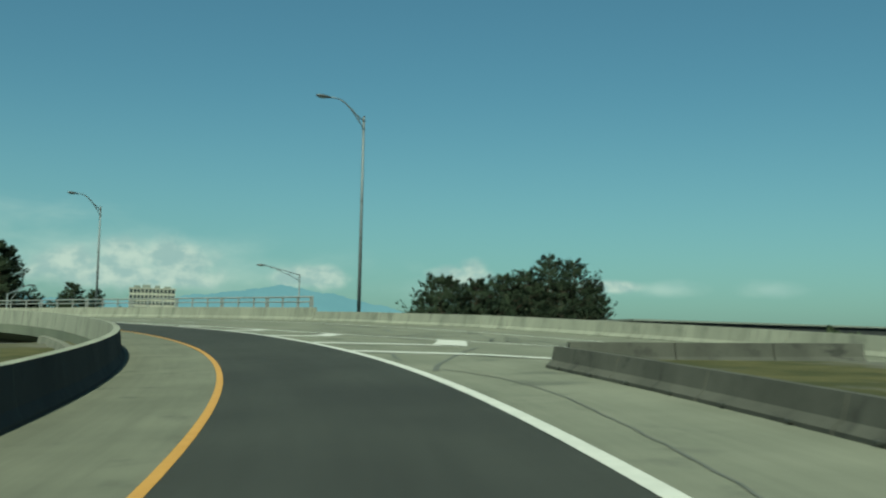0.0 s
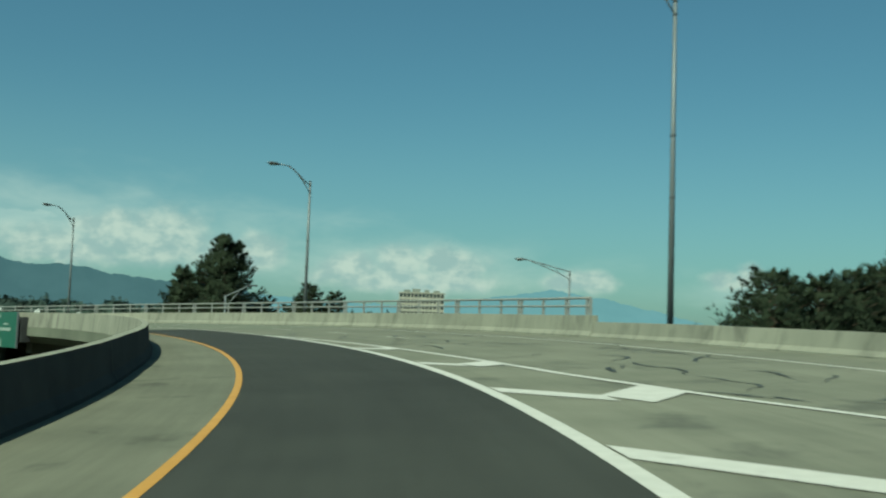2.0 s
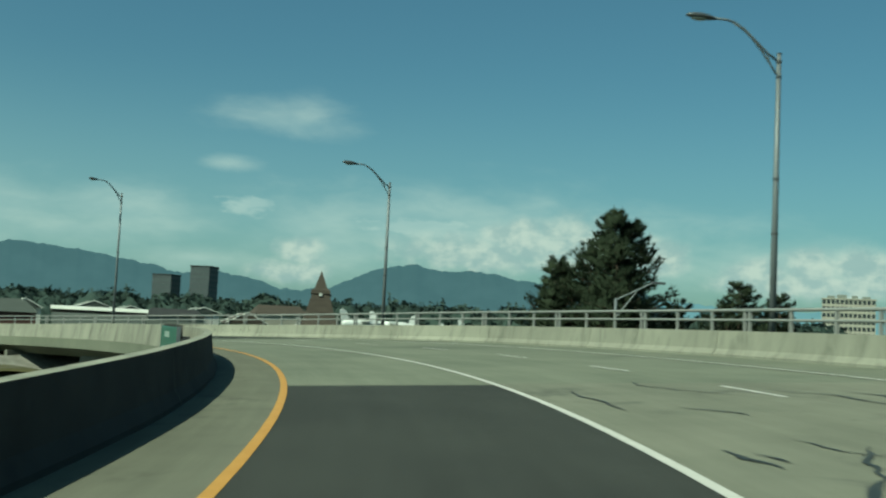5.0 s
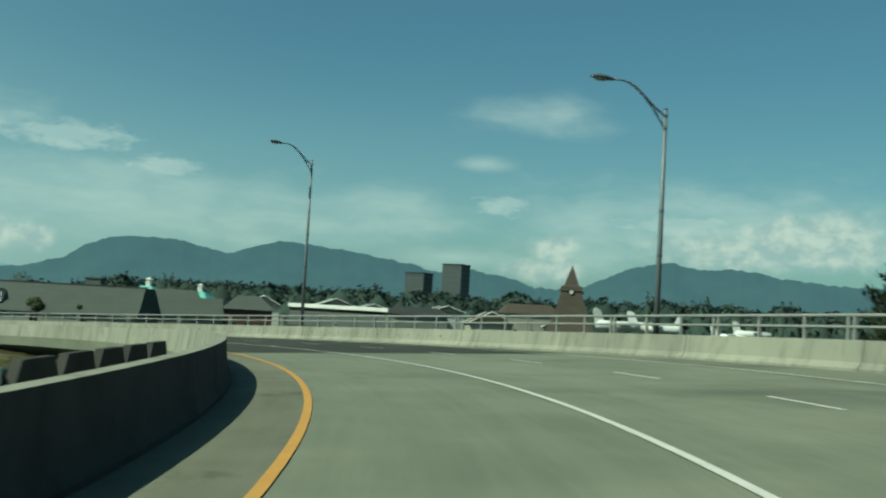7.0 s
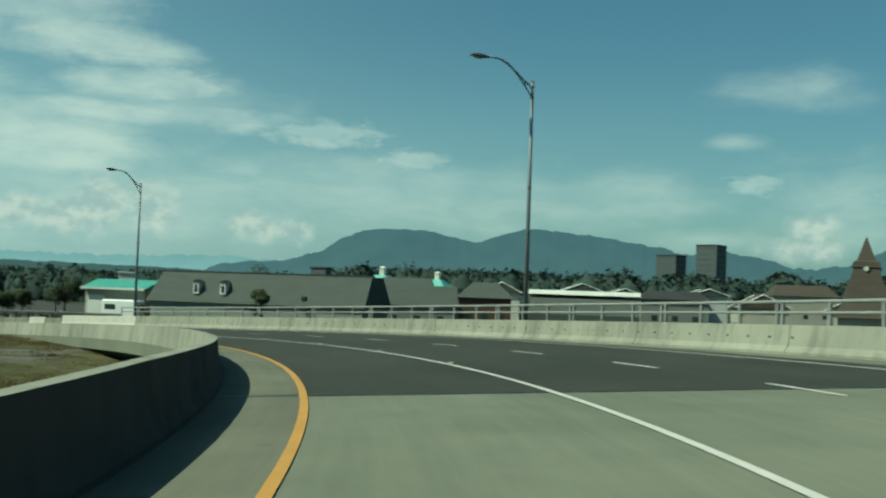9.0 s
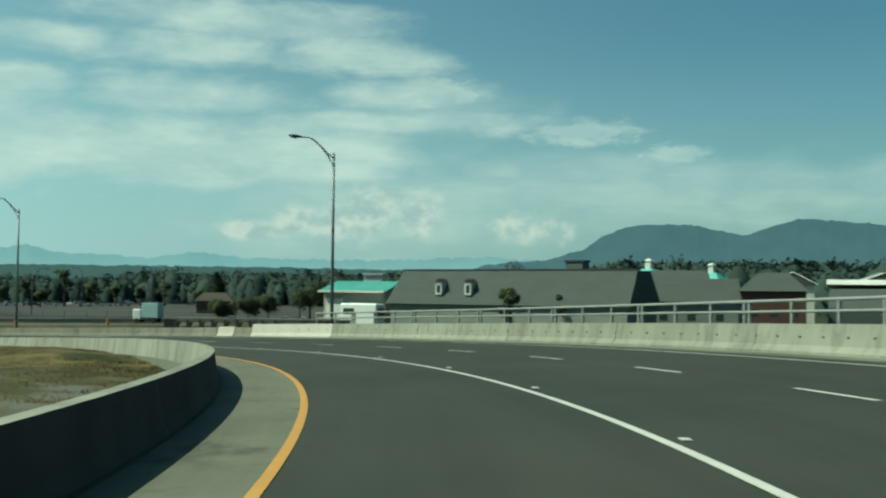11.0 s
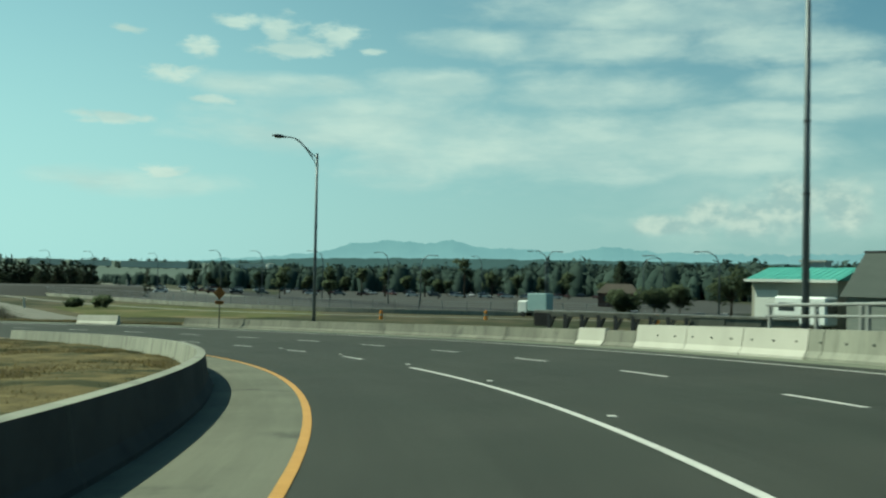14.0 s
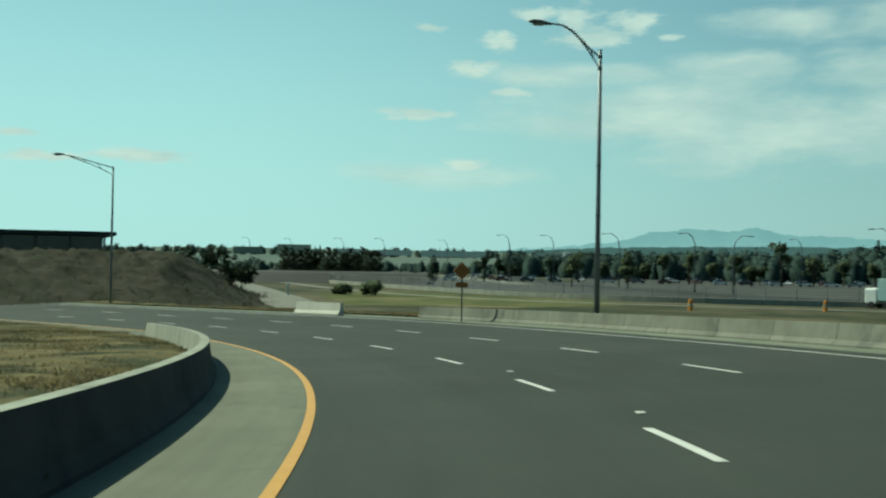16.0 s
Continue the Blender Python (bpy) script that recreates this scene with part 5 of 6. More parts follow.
faces_mesh(bm, [(-10.2, -11.5, 4.6), (10.2, -11.5, 4.6), (10.2, -5.1, 7.4), (-10.2, -5.1, 7.4), (-10.2, -11.5, 0), (10.2, -11.5, 0), (10.2, -5.1, 0), (-10.2, -5.1, 0)],
           [(0, 1, 2, 3), (4, 5, 1, 0), (5, 6, 2, 1), (7, 4, 0, 3), (6, 7, 3, 2)])
part("lower_roof", bm, ROOF_GREY, ls, "grey lean-to roof")
house(-262, 264, 12, 9, 5.0, 6.8, 147, WALL_WHITE, ROOF_GREY, "white-trimmed gabled house with a grey roof")
house(-271, 284, 12, 9, 4.6, 6.2, 147, WALL_WHITE, ROOF_GREY, "white-trimmed gabled house with a grey roof")
house(-234, 267, 14, 8, 3.8, 5.6, 55, WALL_GREY, ROOF_DARK, "low house under a dark roof", 2.0, False)
house(-236, 278, 10, 8, 4.9, 6.4, 147, WALL_WHITE, ROOF_GREY, "white-trimmed gabled house with a grey roof")
house(-255, 330, 16, 10, 6.0, 8.9, 55, WALL_BEIGE, ROOF_BROWN, "beige house with a brown roof among trees", 2.0, False)
house(-205, 262, 14, 9, 2.7, 5.2, 140, WALL_BEIGE, ROOF_BROWN, "low beige house with a brown roof")
house(-190, 270, 12, 9, 2.6, 5.2, 130, WALL_BEIGE, ROOF_BROWN, "low beige house with a brown roof")

for i, (x, y, h, w) in enumerate(((-308, 158, 8.4, 7), (-307, 166, 9.6, 7), (-312, 150, 5.5, 6), (-305, 175, 8.5, 5), (-334, 212, 14.0, 9), (-330, 206, 11.5, 6), (-300, 139, 4.2, 5), (-306, 145, 4.6, 5))):
    broadleaf((x, y, GROUND_Z), h, w, 300 + i, "dark leafy tree behind the buildings", 1100, None, 0.4)
block("white_tank_house", "small white building among the trees", "building", -312, 173, 4, 4, 5.6, 60, WALL_WHITE, WALL_WHITE, parapet=0.3)

# cupolas with turquoise roofs
for x, y, z in ((-283.6, 223.5, 8.2), (-295.8, 245.4, 7.9)):
    cb = thing("cupola_building", "roof turret with a turquoise cap and white lantern", "building", Matrix.Translation((x, y, GROUND_Z)) @ Matrix.Rotation(radians(35), 4, "Z"))
    part("wall", box(16, 12, z - GROUND_Z - 3.0), WALL_GREY, cb)
    part("cap", box(7.0, 7.0, 2.0, (0, 0, z - GROUND_Z - 3.0), taper=0.4), ROOF_GREEN, cb, "turquoise metal cap")
    part("eave", box(8.6, 8.6, 0.3, (0, 0, z - GROUND_Z - 3.3)), WALL_WHITE, cb)
    part("lantern", box(1.2, 1.2, 1.7, (0, 0, z - GROUND_Z - 1.1)), WALL_WHITE, cb)
    part("finial", box(1.6, 1.6, 0.5, (0, 0, z - GROUND_Z + 0.6), taper=0.3), WALL_WHITE, cb)

# ---- inside the loop: the sign on the bridge's flank ----
sign = thing("road_sign", "long green road sign with white lettering hung on the bridge's flank", "road sign", Matrix.Translation(at(109.3, -2.52, 0.0)) @ Matrix.Rotation(radians(heading(109.3) - 90), 4, "Z"))
part("panel", box(8.2, 0.05, 2.27, (0, -0.03, -1.35), bevel=0.02), SIGN_GREEN, sign)
for x in (-4.12, 4.12):
    part("edge_trim", box(0.05, 0.12, 2.3, (x, 0, -1.36)), POLE_STEEL, sign)
for k in range(5):
    bm = bmesh.new()
    x0, x1 = -4.05 + 1.62 * k, -4.05 + 1.62 * k + 1.57
    outline = [(x0, -1.3), (x1, -1.3), (x1, 0.72), (x1 - 0.24, 1.0), (x0 + 0.24, 1.0), (x0, 0.72)]
    vs = [bm.verts.new((x, y, z)) for y in (0.03, 0.13) for x, z in outline]
    bm.faces.new(vs[:6][::-1])
    bm.faces.new(vs[6:])
    for i in range(6):
        bm.faces.new((vs[i], vs[(i + 1) % 6], vs[6 + (i + 1) % 6], vs[6 + i]))
    bmesh.ops.recalc_face_normals(bm, faces=bm.faces[:])
    part("back_plate", bm, SOOTY, sign, "dark weathered back plate")
    for z in (-0.9, 0.1):
        part("stiffener", box(1.5, 0.06, 0.09, ((x0 + x1) / 2, 0.16, z)), SIGN_BACK, sign)
for x in (-2.8, 0.0, 2.8, 4.4):
    part("bracket", box(0.10, 0.62, 1.55, (x, 0.42, -0.95), bevel=0.01), SIGN_BACK, sign, "dark steel hanger plate")
for z, u0, u1, dz in ((0.55, 0.30, 0.60, 0.20), (0.10, 0.18, 0.30, 0.12), (0.10, 0.68, 0.80, 0.12), (-0.28, 0.05, 0.36, 0.20), (-0.28, 0.46, 0.86, 0.20), (-0.62, 0.05, 0.30, 0.18)):
    part("lettering", box((u1 - u0) * 8.2, 0.012, dz, ((u0 + u1 - 1) * 4.1, -0.062, z)), SIGN_WHITE, sign)
for u in (0.16, 0.62):
    part("arrow", box(0.3, 0.012, 0.5, ((u - 0.5) * 8.2, -0.062, -1.28), taper=0.4), SIGN_WHITE, sign)
part("yellow_plate", box(0.9, 0.014, 0.34, (-1.1, -0.064, -1.22), bevel=0.004), SIGN_YELLOW, sign)
# wall pier below the deck
bm = box(7.5, 1.1, 1.0, (0, 0, 0))
pw = thing("bridge_pier", "grey concrete wall pier on a pale footing", "pier", Matrix.Translation(Vector((at(136.5, -0.4).x, at(136.5, -0.4).y, GROUND_Z))) @ Matrix.Rotation(radians(heading(136.5) + 90), 4, "Z"), kind="structure")
bm.transform(Matrix.Diagonal((1, 1, at(136.5, -0.4, -0.75).z - GROUND_Z, 1)))
part("wall", bm, BARRIER_OLD, pw)
part("footing", box(8.4, 2.4, 0.9, (0, 0.2, 0), bevel=0.05), PARAPET, pw)

# road that runs under the bridge
bm = bmesh.new()
faces_mesh(bm, [(-30, 60, GROUND_Z + 0.03), (-22, 55, GROUND_Z + 0.03), (-90, 150, GROUND_Z + 0.03), (-98, 146, GROUND_Z + 0.03)], [(0, 1, 2, 3)])
solid("lower_road", bm, LOT_ASPHALT, "grey lower road that passes under the bridge", "road", "structure")
# rock slope under the far abutment
bm = bmesh.new()
rows = []
for r in [i * 1.6 - 18 for i in range(23)]:
    row = []
    for j in range(9):
        s = 150.5 - 11.0 * j / 8
        p = at(s, r)
        z = p.z - 1.2 + (GROUND_Z - 0.1 - p.z + 1.2) * j / 8
        row.append(bm.verts.new((p.x + 0.3 * noise.noise(p * 1.7), p.y + 0.3 * noise.noise(p * 2.1), z + 0.28 * noise.noise(p * 1.3))))
    rows.append(row)
for p, q in zip(rows, rows[1:]):
    for j in range(8):
        bm.faces.new((p[j], p[j + 1], q[j + 1], q[j]))
solid("rock_slope", bm, SOIL, "rough rock fill slope below the bridge end", "ground", "structure")

# blades of dry grass over the infield, and weeds along the walls
def grass(name, label, spots, mat, seed, h0, h1):
    rng = random.Random(seed)
    verts, faces = [], []
    for p in spots:
        for _ in range(5):
            a = rng.uniform(0, 6.28)
            d = Vector((math.cos(a), math.sin(a), 0))
            b = p + Vector((rng.gauss(0, 0.2), rng.gauss(0, 0.2), -0.03))
            h = rng.uniform(h0, h1)
            w = Vector((-d.y, d.x, 0)) * rng.uniform(0.012, 0.03)
            k = len(verts)
            verts += [b - w, b + w, b + d * h * rng.uniform(0.7, 1.5) + Vector((0, 0, h * 0.7))]
            faces.append((k, k + 1, k + 2))
    me = bpy.data.meshes.new(name)
    me.from_pydata([tuple(v) for v in verts], [], faces)
    me.materials.append(mat)
    return tagged(new(name, me), label, "grass", kind="stuff")


def infield_height(s, q):
    """Height of the infield q metres behind its edge at the barrier."""
    return float(np.interp(q, [a for a, _ in INFIELD], [b for _, b in INFIELD]))


rng = random.Random(21)
spots = []
for _ in range(26000):
    s, q = rng.uniform(150, 300), rng.random() ** 1.3 * 15
    r = val(INNER, s) - 0.42
    a, b = at(s, r, val(INFIELD_TOP, s)), at(s, r - q)
    if noise.noise(b * 0.5) > -0.15:
        spots.append(Vector((b.x, b.y, a.z + infield_height(s, q))))
grass("grass", "dry straw-coloured grass blades inside the curve", spots, BLADES_DRY, 22, 0.06, 0.22)
spots = []
for _ in range(6000):
    s, q = rng.uniform(225, 300), rng.random() * 8
    r = val(OUTER, s) + 0.6
    a, b = at(s, r, 0.1), at(s, r + q)
    spots.append(Vector((b.x, b.y, a.z + float(np.interp(q, [0, 1, 4, 9], [0, 0.05, -0.3, -1.5])))))
grass("grass", "dry grass along the outer roadside", spots, BLADES_DRY, 23, 0.08, 0.28)

# ---- outside the curve ----
RAMP_EDGE = (Vector((-220.0, 123.3, 0)), Vector((-213.9, 136.4, 0)), Vector((-210.2, 144.6, 0)))
gr = thing("guardrail", "dark steel edge beam on slanted brackets and posts across a yard", "guardrail", kind="structure")
run = RAMP_EDGE[1] - RAMP_EDGE[0]
turn = Matrix.Rotation(math.atan2(run.y, run.x), 4, "Z")
part("beam", box(run.length, 0.2, 0.42, (0, 0, 0), bevel=0.02), BARRIER_OLD, gr).matrix_world = Matrix.Translation(RAMP_EDGE[0].lerp(RAMP_EDGE[1], 0.5) + Vector((0, 0, -1.65))) @ turn
part("end_plate", box(1.3, 0.26, 1.2, (0.65, 0, 0), bevel=0.02), RUBBER, gr).matrix_world = Matrix.Translation(RAMP_EDGE[0] + Vector((0, 0, -2.55))) @ turn
part("rail_tube", tube([q + Vector((0, 0, -1.15)) for q in RAMP_EDGE], 0.06, 6), RAIL_STEEL, gr, "grey top rail")
bracket, leg = box(0.16, 0.5, 1.3, (0, 0, 0)), box(0.3, 0.3, 2.9, (0, 0, 0))
bracket.transform(Matrix.Rotation(radians(24), 4, "Y"))
bracket, leg = mesh_of("bracket", bracket, SIGN_BACK), mesh_of("leg", leg, SIGN_BACK)
for k in range(9):
    q = RAMP_EDGE[0].lerp(RAMP_EDGE[1], (k + 0.9) / 9.1)
    for name, mesh, z in (("bracket", bracket, -2.8), ("leg", leg, -4.3)):
        ob = new(name, mesh)
        ob.parent = gr
        ob.matrix_world = Matrix.Translation(q + Vector((0, 0, z))) @ turn
rw = thing("ramp_wall", "plain grey concrete wall with a capping beside a yard", "wall", kind="structure")
run = RAMP_EDGE[2] - RAMP_EDGE[1]
mid = RAMP_EDGE[1].lerp(RAMP_EDGE[2], 0.5)
for k in range(3):
    part("panel", box(run.length / 3 - 0.03, 0.3, 2.9, (0, 0, 0), bevel=0.02), BARRIER_OLD, rw).matrix_world = Matrix.Translation(RAMP_EDGE[1].lerp(RAMP_EDGE[2], (k + 0.5) / 3) + Vector((0, 0, -4.3))) @ turn
part("capping", box(run.length, 0.42, 0.16, (0, 0, 0), bevel=0.02), BARRIER_OLD, rw).matrix_world = Matrix.Translation(mid + Vector((0, 0, -1.39))) @ turn
wb = thing("white_block", "white precast concrete barrier block at the roadside", "concrete block", kind="")
part("block", sweep([(0, 0), (0.0, 0.1), (0.14, 0.3), (0.2, 0.8), (0.36, 0.8), (0.46, 0.0)], 279.4, 284.8, 14.4, 1.0), FRESH_CONCRETE, wb)

# white shapes near the spire
def capsule(L, r, sides=10):
    return tube([(-L / 2, 0, 0), (-L * 0.42, 0, 0), (L * 0.3, 0, 0), (L * 0.46, 0, r * 0.2), (L / 2, 0, r * 0.3)], [r * 0.35, r, r, r * 0.55, r * 0.1], sides)


def aircraft(x, y, tip, yaw, size):
    z = tip - 1.9 * size
    x, y = x + 4.4 * size * math.cos(radians(yaw)), y + 4.4 * size * math.sin(radians(yaw))
    ob = thing("parked_aircraft", "small white parked aircraft beyond the parapet", "aircraft", Matrix.Translation((x, y, GROUND_Z)) @ Matrix.Rotation(radians(yaw), 4, "Z"), "parked aircraft")
    h = z - GROUND_Z
    b = capsule(9 * size, 0.95 * size)
    b.transform(Matrix.Translation((0, 0, h - 1.2 * size)))
    part("fuselage", b, METAL_WHITE, ob, smooth=True)
    part("wing", box(2.0 * size, 11 * size, 0.18, (0.4, 0, h - 0.6 * size)), METAL_WHITE, ob)
    bm = bmesh.new()
    t = 0.12
    pts = [(-4.5, -0.6), (-2.6, -0.6), (-3.6, 1.9), (-4.4, 2.3), (-5.0, 2.0)]
    n = len(pts)
    vs = [bm.verts.new((px * size, e * t, h + pz * size - 0.4 * size)) for e in (-1, 1) for px, pz in pts]
    bm.faces.new(vs[:n][::-1])
    bm.faces.new(vs[n:])
    for k in range(n):
        bm.faces.new((vs[k], vs[(k + 1) % n], vs[n + (k + 1) % n], vs[n + k]))
    part("tail_fin", bm, METAL_WHITE, ob)
    for px, py in ((3, 0), (-0.5, 1.4), (-0.5, -1.4)):
        part("gear_leg", tube([(px * size, py * size, 0), (px * size, py * size * 0.7, h - 1.6 * size)], 0.12, 6), POLE_STEEL, ob)
    return ob


aircraft(-145.0, 224.0, 6.1, 60, 0.85)
aircraft(-143.9, 231.1, 6.0, 40, 0.8)
aircraft(-137.5, 235.7, 5.6, 215, 0.75)
aircraft(-136.2, 242.6, 4.5, 30, 0.6)
aircraft(-135.9, 248.7, 5.4, 50, 0.7)

# long dark roofline and trees beyond the through road
block("long_warehouse", "long low dark warehouse with a white roof edge", "building", 75, 165, 120, 30, 3.4, 20, ROOF_DARK, WALL_GREY, parapet=0.22)
broadleaf((47.0, 128.0, GROUND_Z), 8.6, 4.0, 61, "small round dark tree beside a warehouse", 160)

# small lamp and gantry poles beyond the parapet
def far_pole(x, y, top, lean, arm, label="far street lamp with a curved arm"):
    ob = thing("far_lamp", label, "street lamp", Matrix.Translation((x, y, GROUND_Z)) @ Matrix.Rotation(radians(lean), 4, "Z"), "far street lamps")
    h = top - GROUND_Z
    part("pole", tube([(0, 0, 0), (0, 0, h * 0.8), (0, arm * 0.18, h * 0.93), (0, arm * 0.55, h), (0, arm, h * 0.995)], [0.16, 0.11, 0.09, 0.07, 0.06], 7), POLE_STEEL, ob, smooth=True)
    part("lamp_head", box(0.34, 1.0, 0.16, (0, arm + 0.3, h * 0.985), bevel=0.03), LAMP_HEAD, ob)
    return ob


def straight_lamp(x, y, top, yaw, arm):
    ob = thing("far_lamp", "street lamp with a straight braced arm beside a pine", "street lamp", Matrix.Translation((x, y, GROUND_Z)) @ Matrix.Rotation(radians(yaw), 4, "Z"), "far street lamps")
    h = top - GROUND_Z
    part("pole", tube([(0, 0, 0), (0, 0, h)], [0.14, 0.09], 8), POLE_STEEL, ob, smooth=True)
    part("arm", tube([(0, 0, h - 0.1), (0, arm, h + 1.1)], 0.06, 6), POLE_STEEL, ob)
    part("brace", tube([(0, 0, h - 1.3), (0, arm * 0.6, h + 0.6)], 0.04, 6), POLE_STEEL, ob)
    part("lamp_head", box(0.3, 0.9, 0.16, (0, arm + 0.4, h + 1.05), bevel=0.03), LAMP_HEAD, ob)


straight_lamp(-50.5, 134.0, 5.2, -50, 2.4)

# ---- the western plain: lots, cars, poles, trees ----
def west(az, d, z=GROUND_Z):
    w = sky_way(az, 0)
    return Vector((-110 + w.x * d, 121 + w.y * d, z))


def patch(name, label, points, mat, h=0.04, cat="ground"):
    bm = bmesh.new()
    bm.faces.new([bm.verts.new((x, y, GROUND_Z + h)) for x, y in points])
    bmesh.ops.recalc_face_normals(bm, faces=bm.faces[:])
    if bm.faces[:][0].normal.z < 0:
        bmesh.ops.reverse_faces(bm, faces=bm.faces[:])
    return solid(name, bm, mat, label, cat, "structure")


def along(points, step):
    """Evenly spaced places and their ways along a line of corners, its bends eased."""
    pts = [Vector((x, y, 0)) for x, y in points]
    for _ in range(2):
        pts = [pts[0]] + [q for a, b in zip(pts, pts[1:]) for q in (a.lerp(b, 0.25), a.lerp(b, 0.75))] + [pts[-1]]
    res, left = [], 0.0
    for a, b in zip(pts, pts[1:]):
        L = (b - a).length
        while left < L and L > 0:
            res.append((a.lerp(b, left / L), (b - a).normalized()))
            left += step
        left -= L
    return res


def lane(name, label, points, width, mat, h):
    bm = bmesh.new()
    rows = []
    for c, d in along(points, 5.0):
        n = Vector((-d.y, d.x, 0)) * width / 2
        rows.append([bm.verts.new(v + Vector((0, 0, GROUND_Z + h))) for v in (c + n, c - n)])
    for u, v in zip(rows, rows[1:]):
        bm.faces.new((u[0], u[1], v[1], v[0]))
    bmesh.ops.recalc_face_normals(bm, faces=bm.faces[:])
    return solid(name, bm, mat, label, "road", "structure")


YARD_EDGE = [(-447, -59), (-415, -18), (-362, 27), (-331, 53), (-313, 73), (-302, 92), (-300, 117), (-304, 150)]
patch("car_park", "grey asphalt car park across the plain", [(-440, 52), (-345, 112), (-345, 190), (-640, 190), (-720, 0)], LOT_ASPHALT, 0.04)
patch("yard", "grey asphalt yard behind a fence", YARD_EDGE + [(-345, 160), (-340, 100), (-455, 35), (-600, -45)], LOT_ASPHALT, 0.05)
patch("verge", "dry straw-coloured verge before the yard", [(-228, 112), (-236, 84), (-262, 52), (-330, 5), (-400, -40)] + YARD_EDGE[1:] + [(-250, 150)], FIELD, 0.03)
patch("verge", "rough green grass before the yard wall", [(-262, 66), (-300, 44), (-328, 45), (-312, 68), (-302, 88), (-285, 94), (-266, 84)], VERGE_GREEN, 0.06)
lane("side_road", "dark asphalt road behind the yard", [(-640, -20), (-462, 37), (-348, 98), (-332, 130), (-336, 170)], 11, YARD_DARK, 0.09)
lane("side_road", "pale side road across the plain", [(-760, -120), (-600, -42), (-455, 30), (-420, 46)], 8, GRAVEL, 0.08)
lane("side_road", "pale gravel strip along the verge", [(-420, -30), (-352, 18), (-318, 44), (-296, 70), (-288, 92), (-286, 140)], 3.0, GRAVEL, 0.08)

# a low pale wall with a wire fence behind it, along the yard
wl = thing("boundary_wall", "low pale concrete boundary wall along a yard", "wall", kind="structure")
fence = thing("wire_fence", "grey wire fence on thin posts behind a low wall", "fence", kind="structure")
spots = along(YARD_EDGE, 4.0)
for k in range(0, len(spots) - 1):
    (a, d), (b, _) = spots[k], spots[k + 1]
    n = Vector((-d.y, d.x, 0)) * 0.2
    bm = bmesh.new()
    lo, hi = Vector((0, 0, GROUND_Z)), Vector((0, 0, GROUND_Z + 0.75))
    e = a.lerp(b, 0.99)
    faces_mesh(bm, [a - n + lo, e - n + lo, e + n + lo, a + n + lo, a - n * 0.8 + hi, e - n * 0.8 + hi, e + n * 0.8 + hi, a + n * 0.8 + hi],
               [(0, 1, 5, 4), (1, 2, 6, 5), (2, 3, 7, 6), (3, 0, 4, 7), (4, 5, 6, 7)])
    bmesh.ops.recalc_face_normals(bm, faces=bm.faces[:])
    part("segment", bm, PARAPET, wl)
    m = n * 6 if n.dot(Vector((-1, -0.3, 0))) > 0 else n * -6
    part("post", tube([a + m + lo, a + m + Vector((0, 0, GROUND_Z + 2.3))], 0.05, 5), POLE_STEEL, fence)
    wires = bmesh.new()
    for z in (0.35, 0.7, 1.05, 1.4, 1.75, 2.1, 2.28):
        tube([a + m + Vector((0, 0, GROUND_Z + z)), b + m + Vector((0, 0, GROUND_Z + z))], 0.016, 3, wires, False)
    tagged(part("wire", wires, POLE_STEEL, fence), kind="stuff")


def car(m, paint, label):
    ob = thing("car", label, "car", m, "parked cars")
    body = bmesh.new()
    prof = [(-2.15, 0.35), (-2.2, 0.75), (-1.95, 0.95), (1.0, 0.95), (2.05, 0.78), (2.2, 0.5), (2.15, 0.3)]
    n = len(prof)
    vs = [body.verts.new((x, e * 0.88, z)) for e in (-1, 1) for x, z in prof]
    body.faces.new(vs[:n])
    body.faces.new(vs[n:][::-1])
    for k in range(n):
        body.faces.new((vs[k], vs[n + k], vs[n + (k + 1) % n], vs[(k + 1) % n]))
    bmesh.ops.recalc_face_normals(body, faces=body.faces[:])
    part("body", body, paint, ob)
    cab = box(2.5, 1.6, 0.5, (-0.35, 0, 0.93), taper=0.74)
    part("cabin", cab, GLASS_DARK, ob)
    part("roof", box(1.75, 1.15, 0.05, (-0.35, 0, 1.42)), paint, ob)
    for x in (-1.35, 1.35):
        for y in (-0.8, 0.8):
            part("wheel", tube([(x, y - 0.1, 0.33), (x, y + 0.1, 0.33)], 0.33, 10), RUBBER, ob)
    return ob


NAMES = ("white", "silver grey", "black", "dark blue", "dark red", "grey")
models = [car(Matrix.Translation(west(92 + i, 395)) @ Matrix.Rotation(radians(10 * i), 4, "Z"), CAR_PAINTS[i], NAMES[i] + " parked car in a far car park") for i in range(6)]
rng = random.Random(77)
for row, d in enumerate((372, 400, 432, 470, 510)):
    az = 84.5 + rng.random()
    while az < 110:
        if rng.random() < 0.62:
            copy_thing(models[rng.choice((0, 0, 1, 1, 2, 3, 4, 5))], Matrix.Translation(west(az, d + rng.uniform(-1, 1), GROUND_Z + 0.05)) @ Matrix.Rotation(radians(az + 90 * (row % 2) + rng.uniform(-5, 5)), 4, "Z"))
        az += rng.uniform(0.8, 1.5)
for az, d, c in ((79.8, 176, 0), (80.9, 178, 2), (84.0, 182, 1), (88.5, 200, 5)):
    copy_thing(models[c], Matrix.Translation(west(az, d, GROUND_Z + 0.06)) @ Matrix.Rotation(radians(az + 90), 4, "Z"))

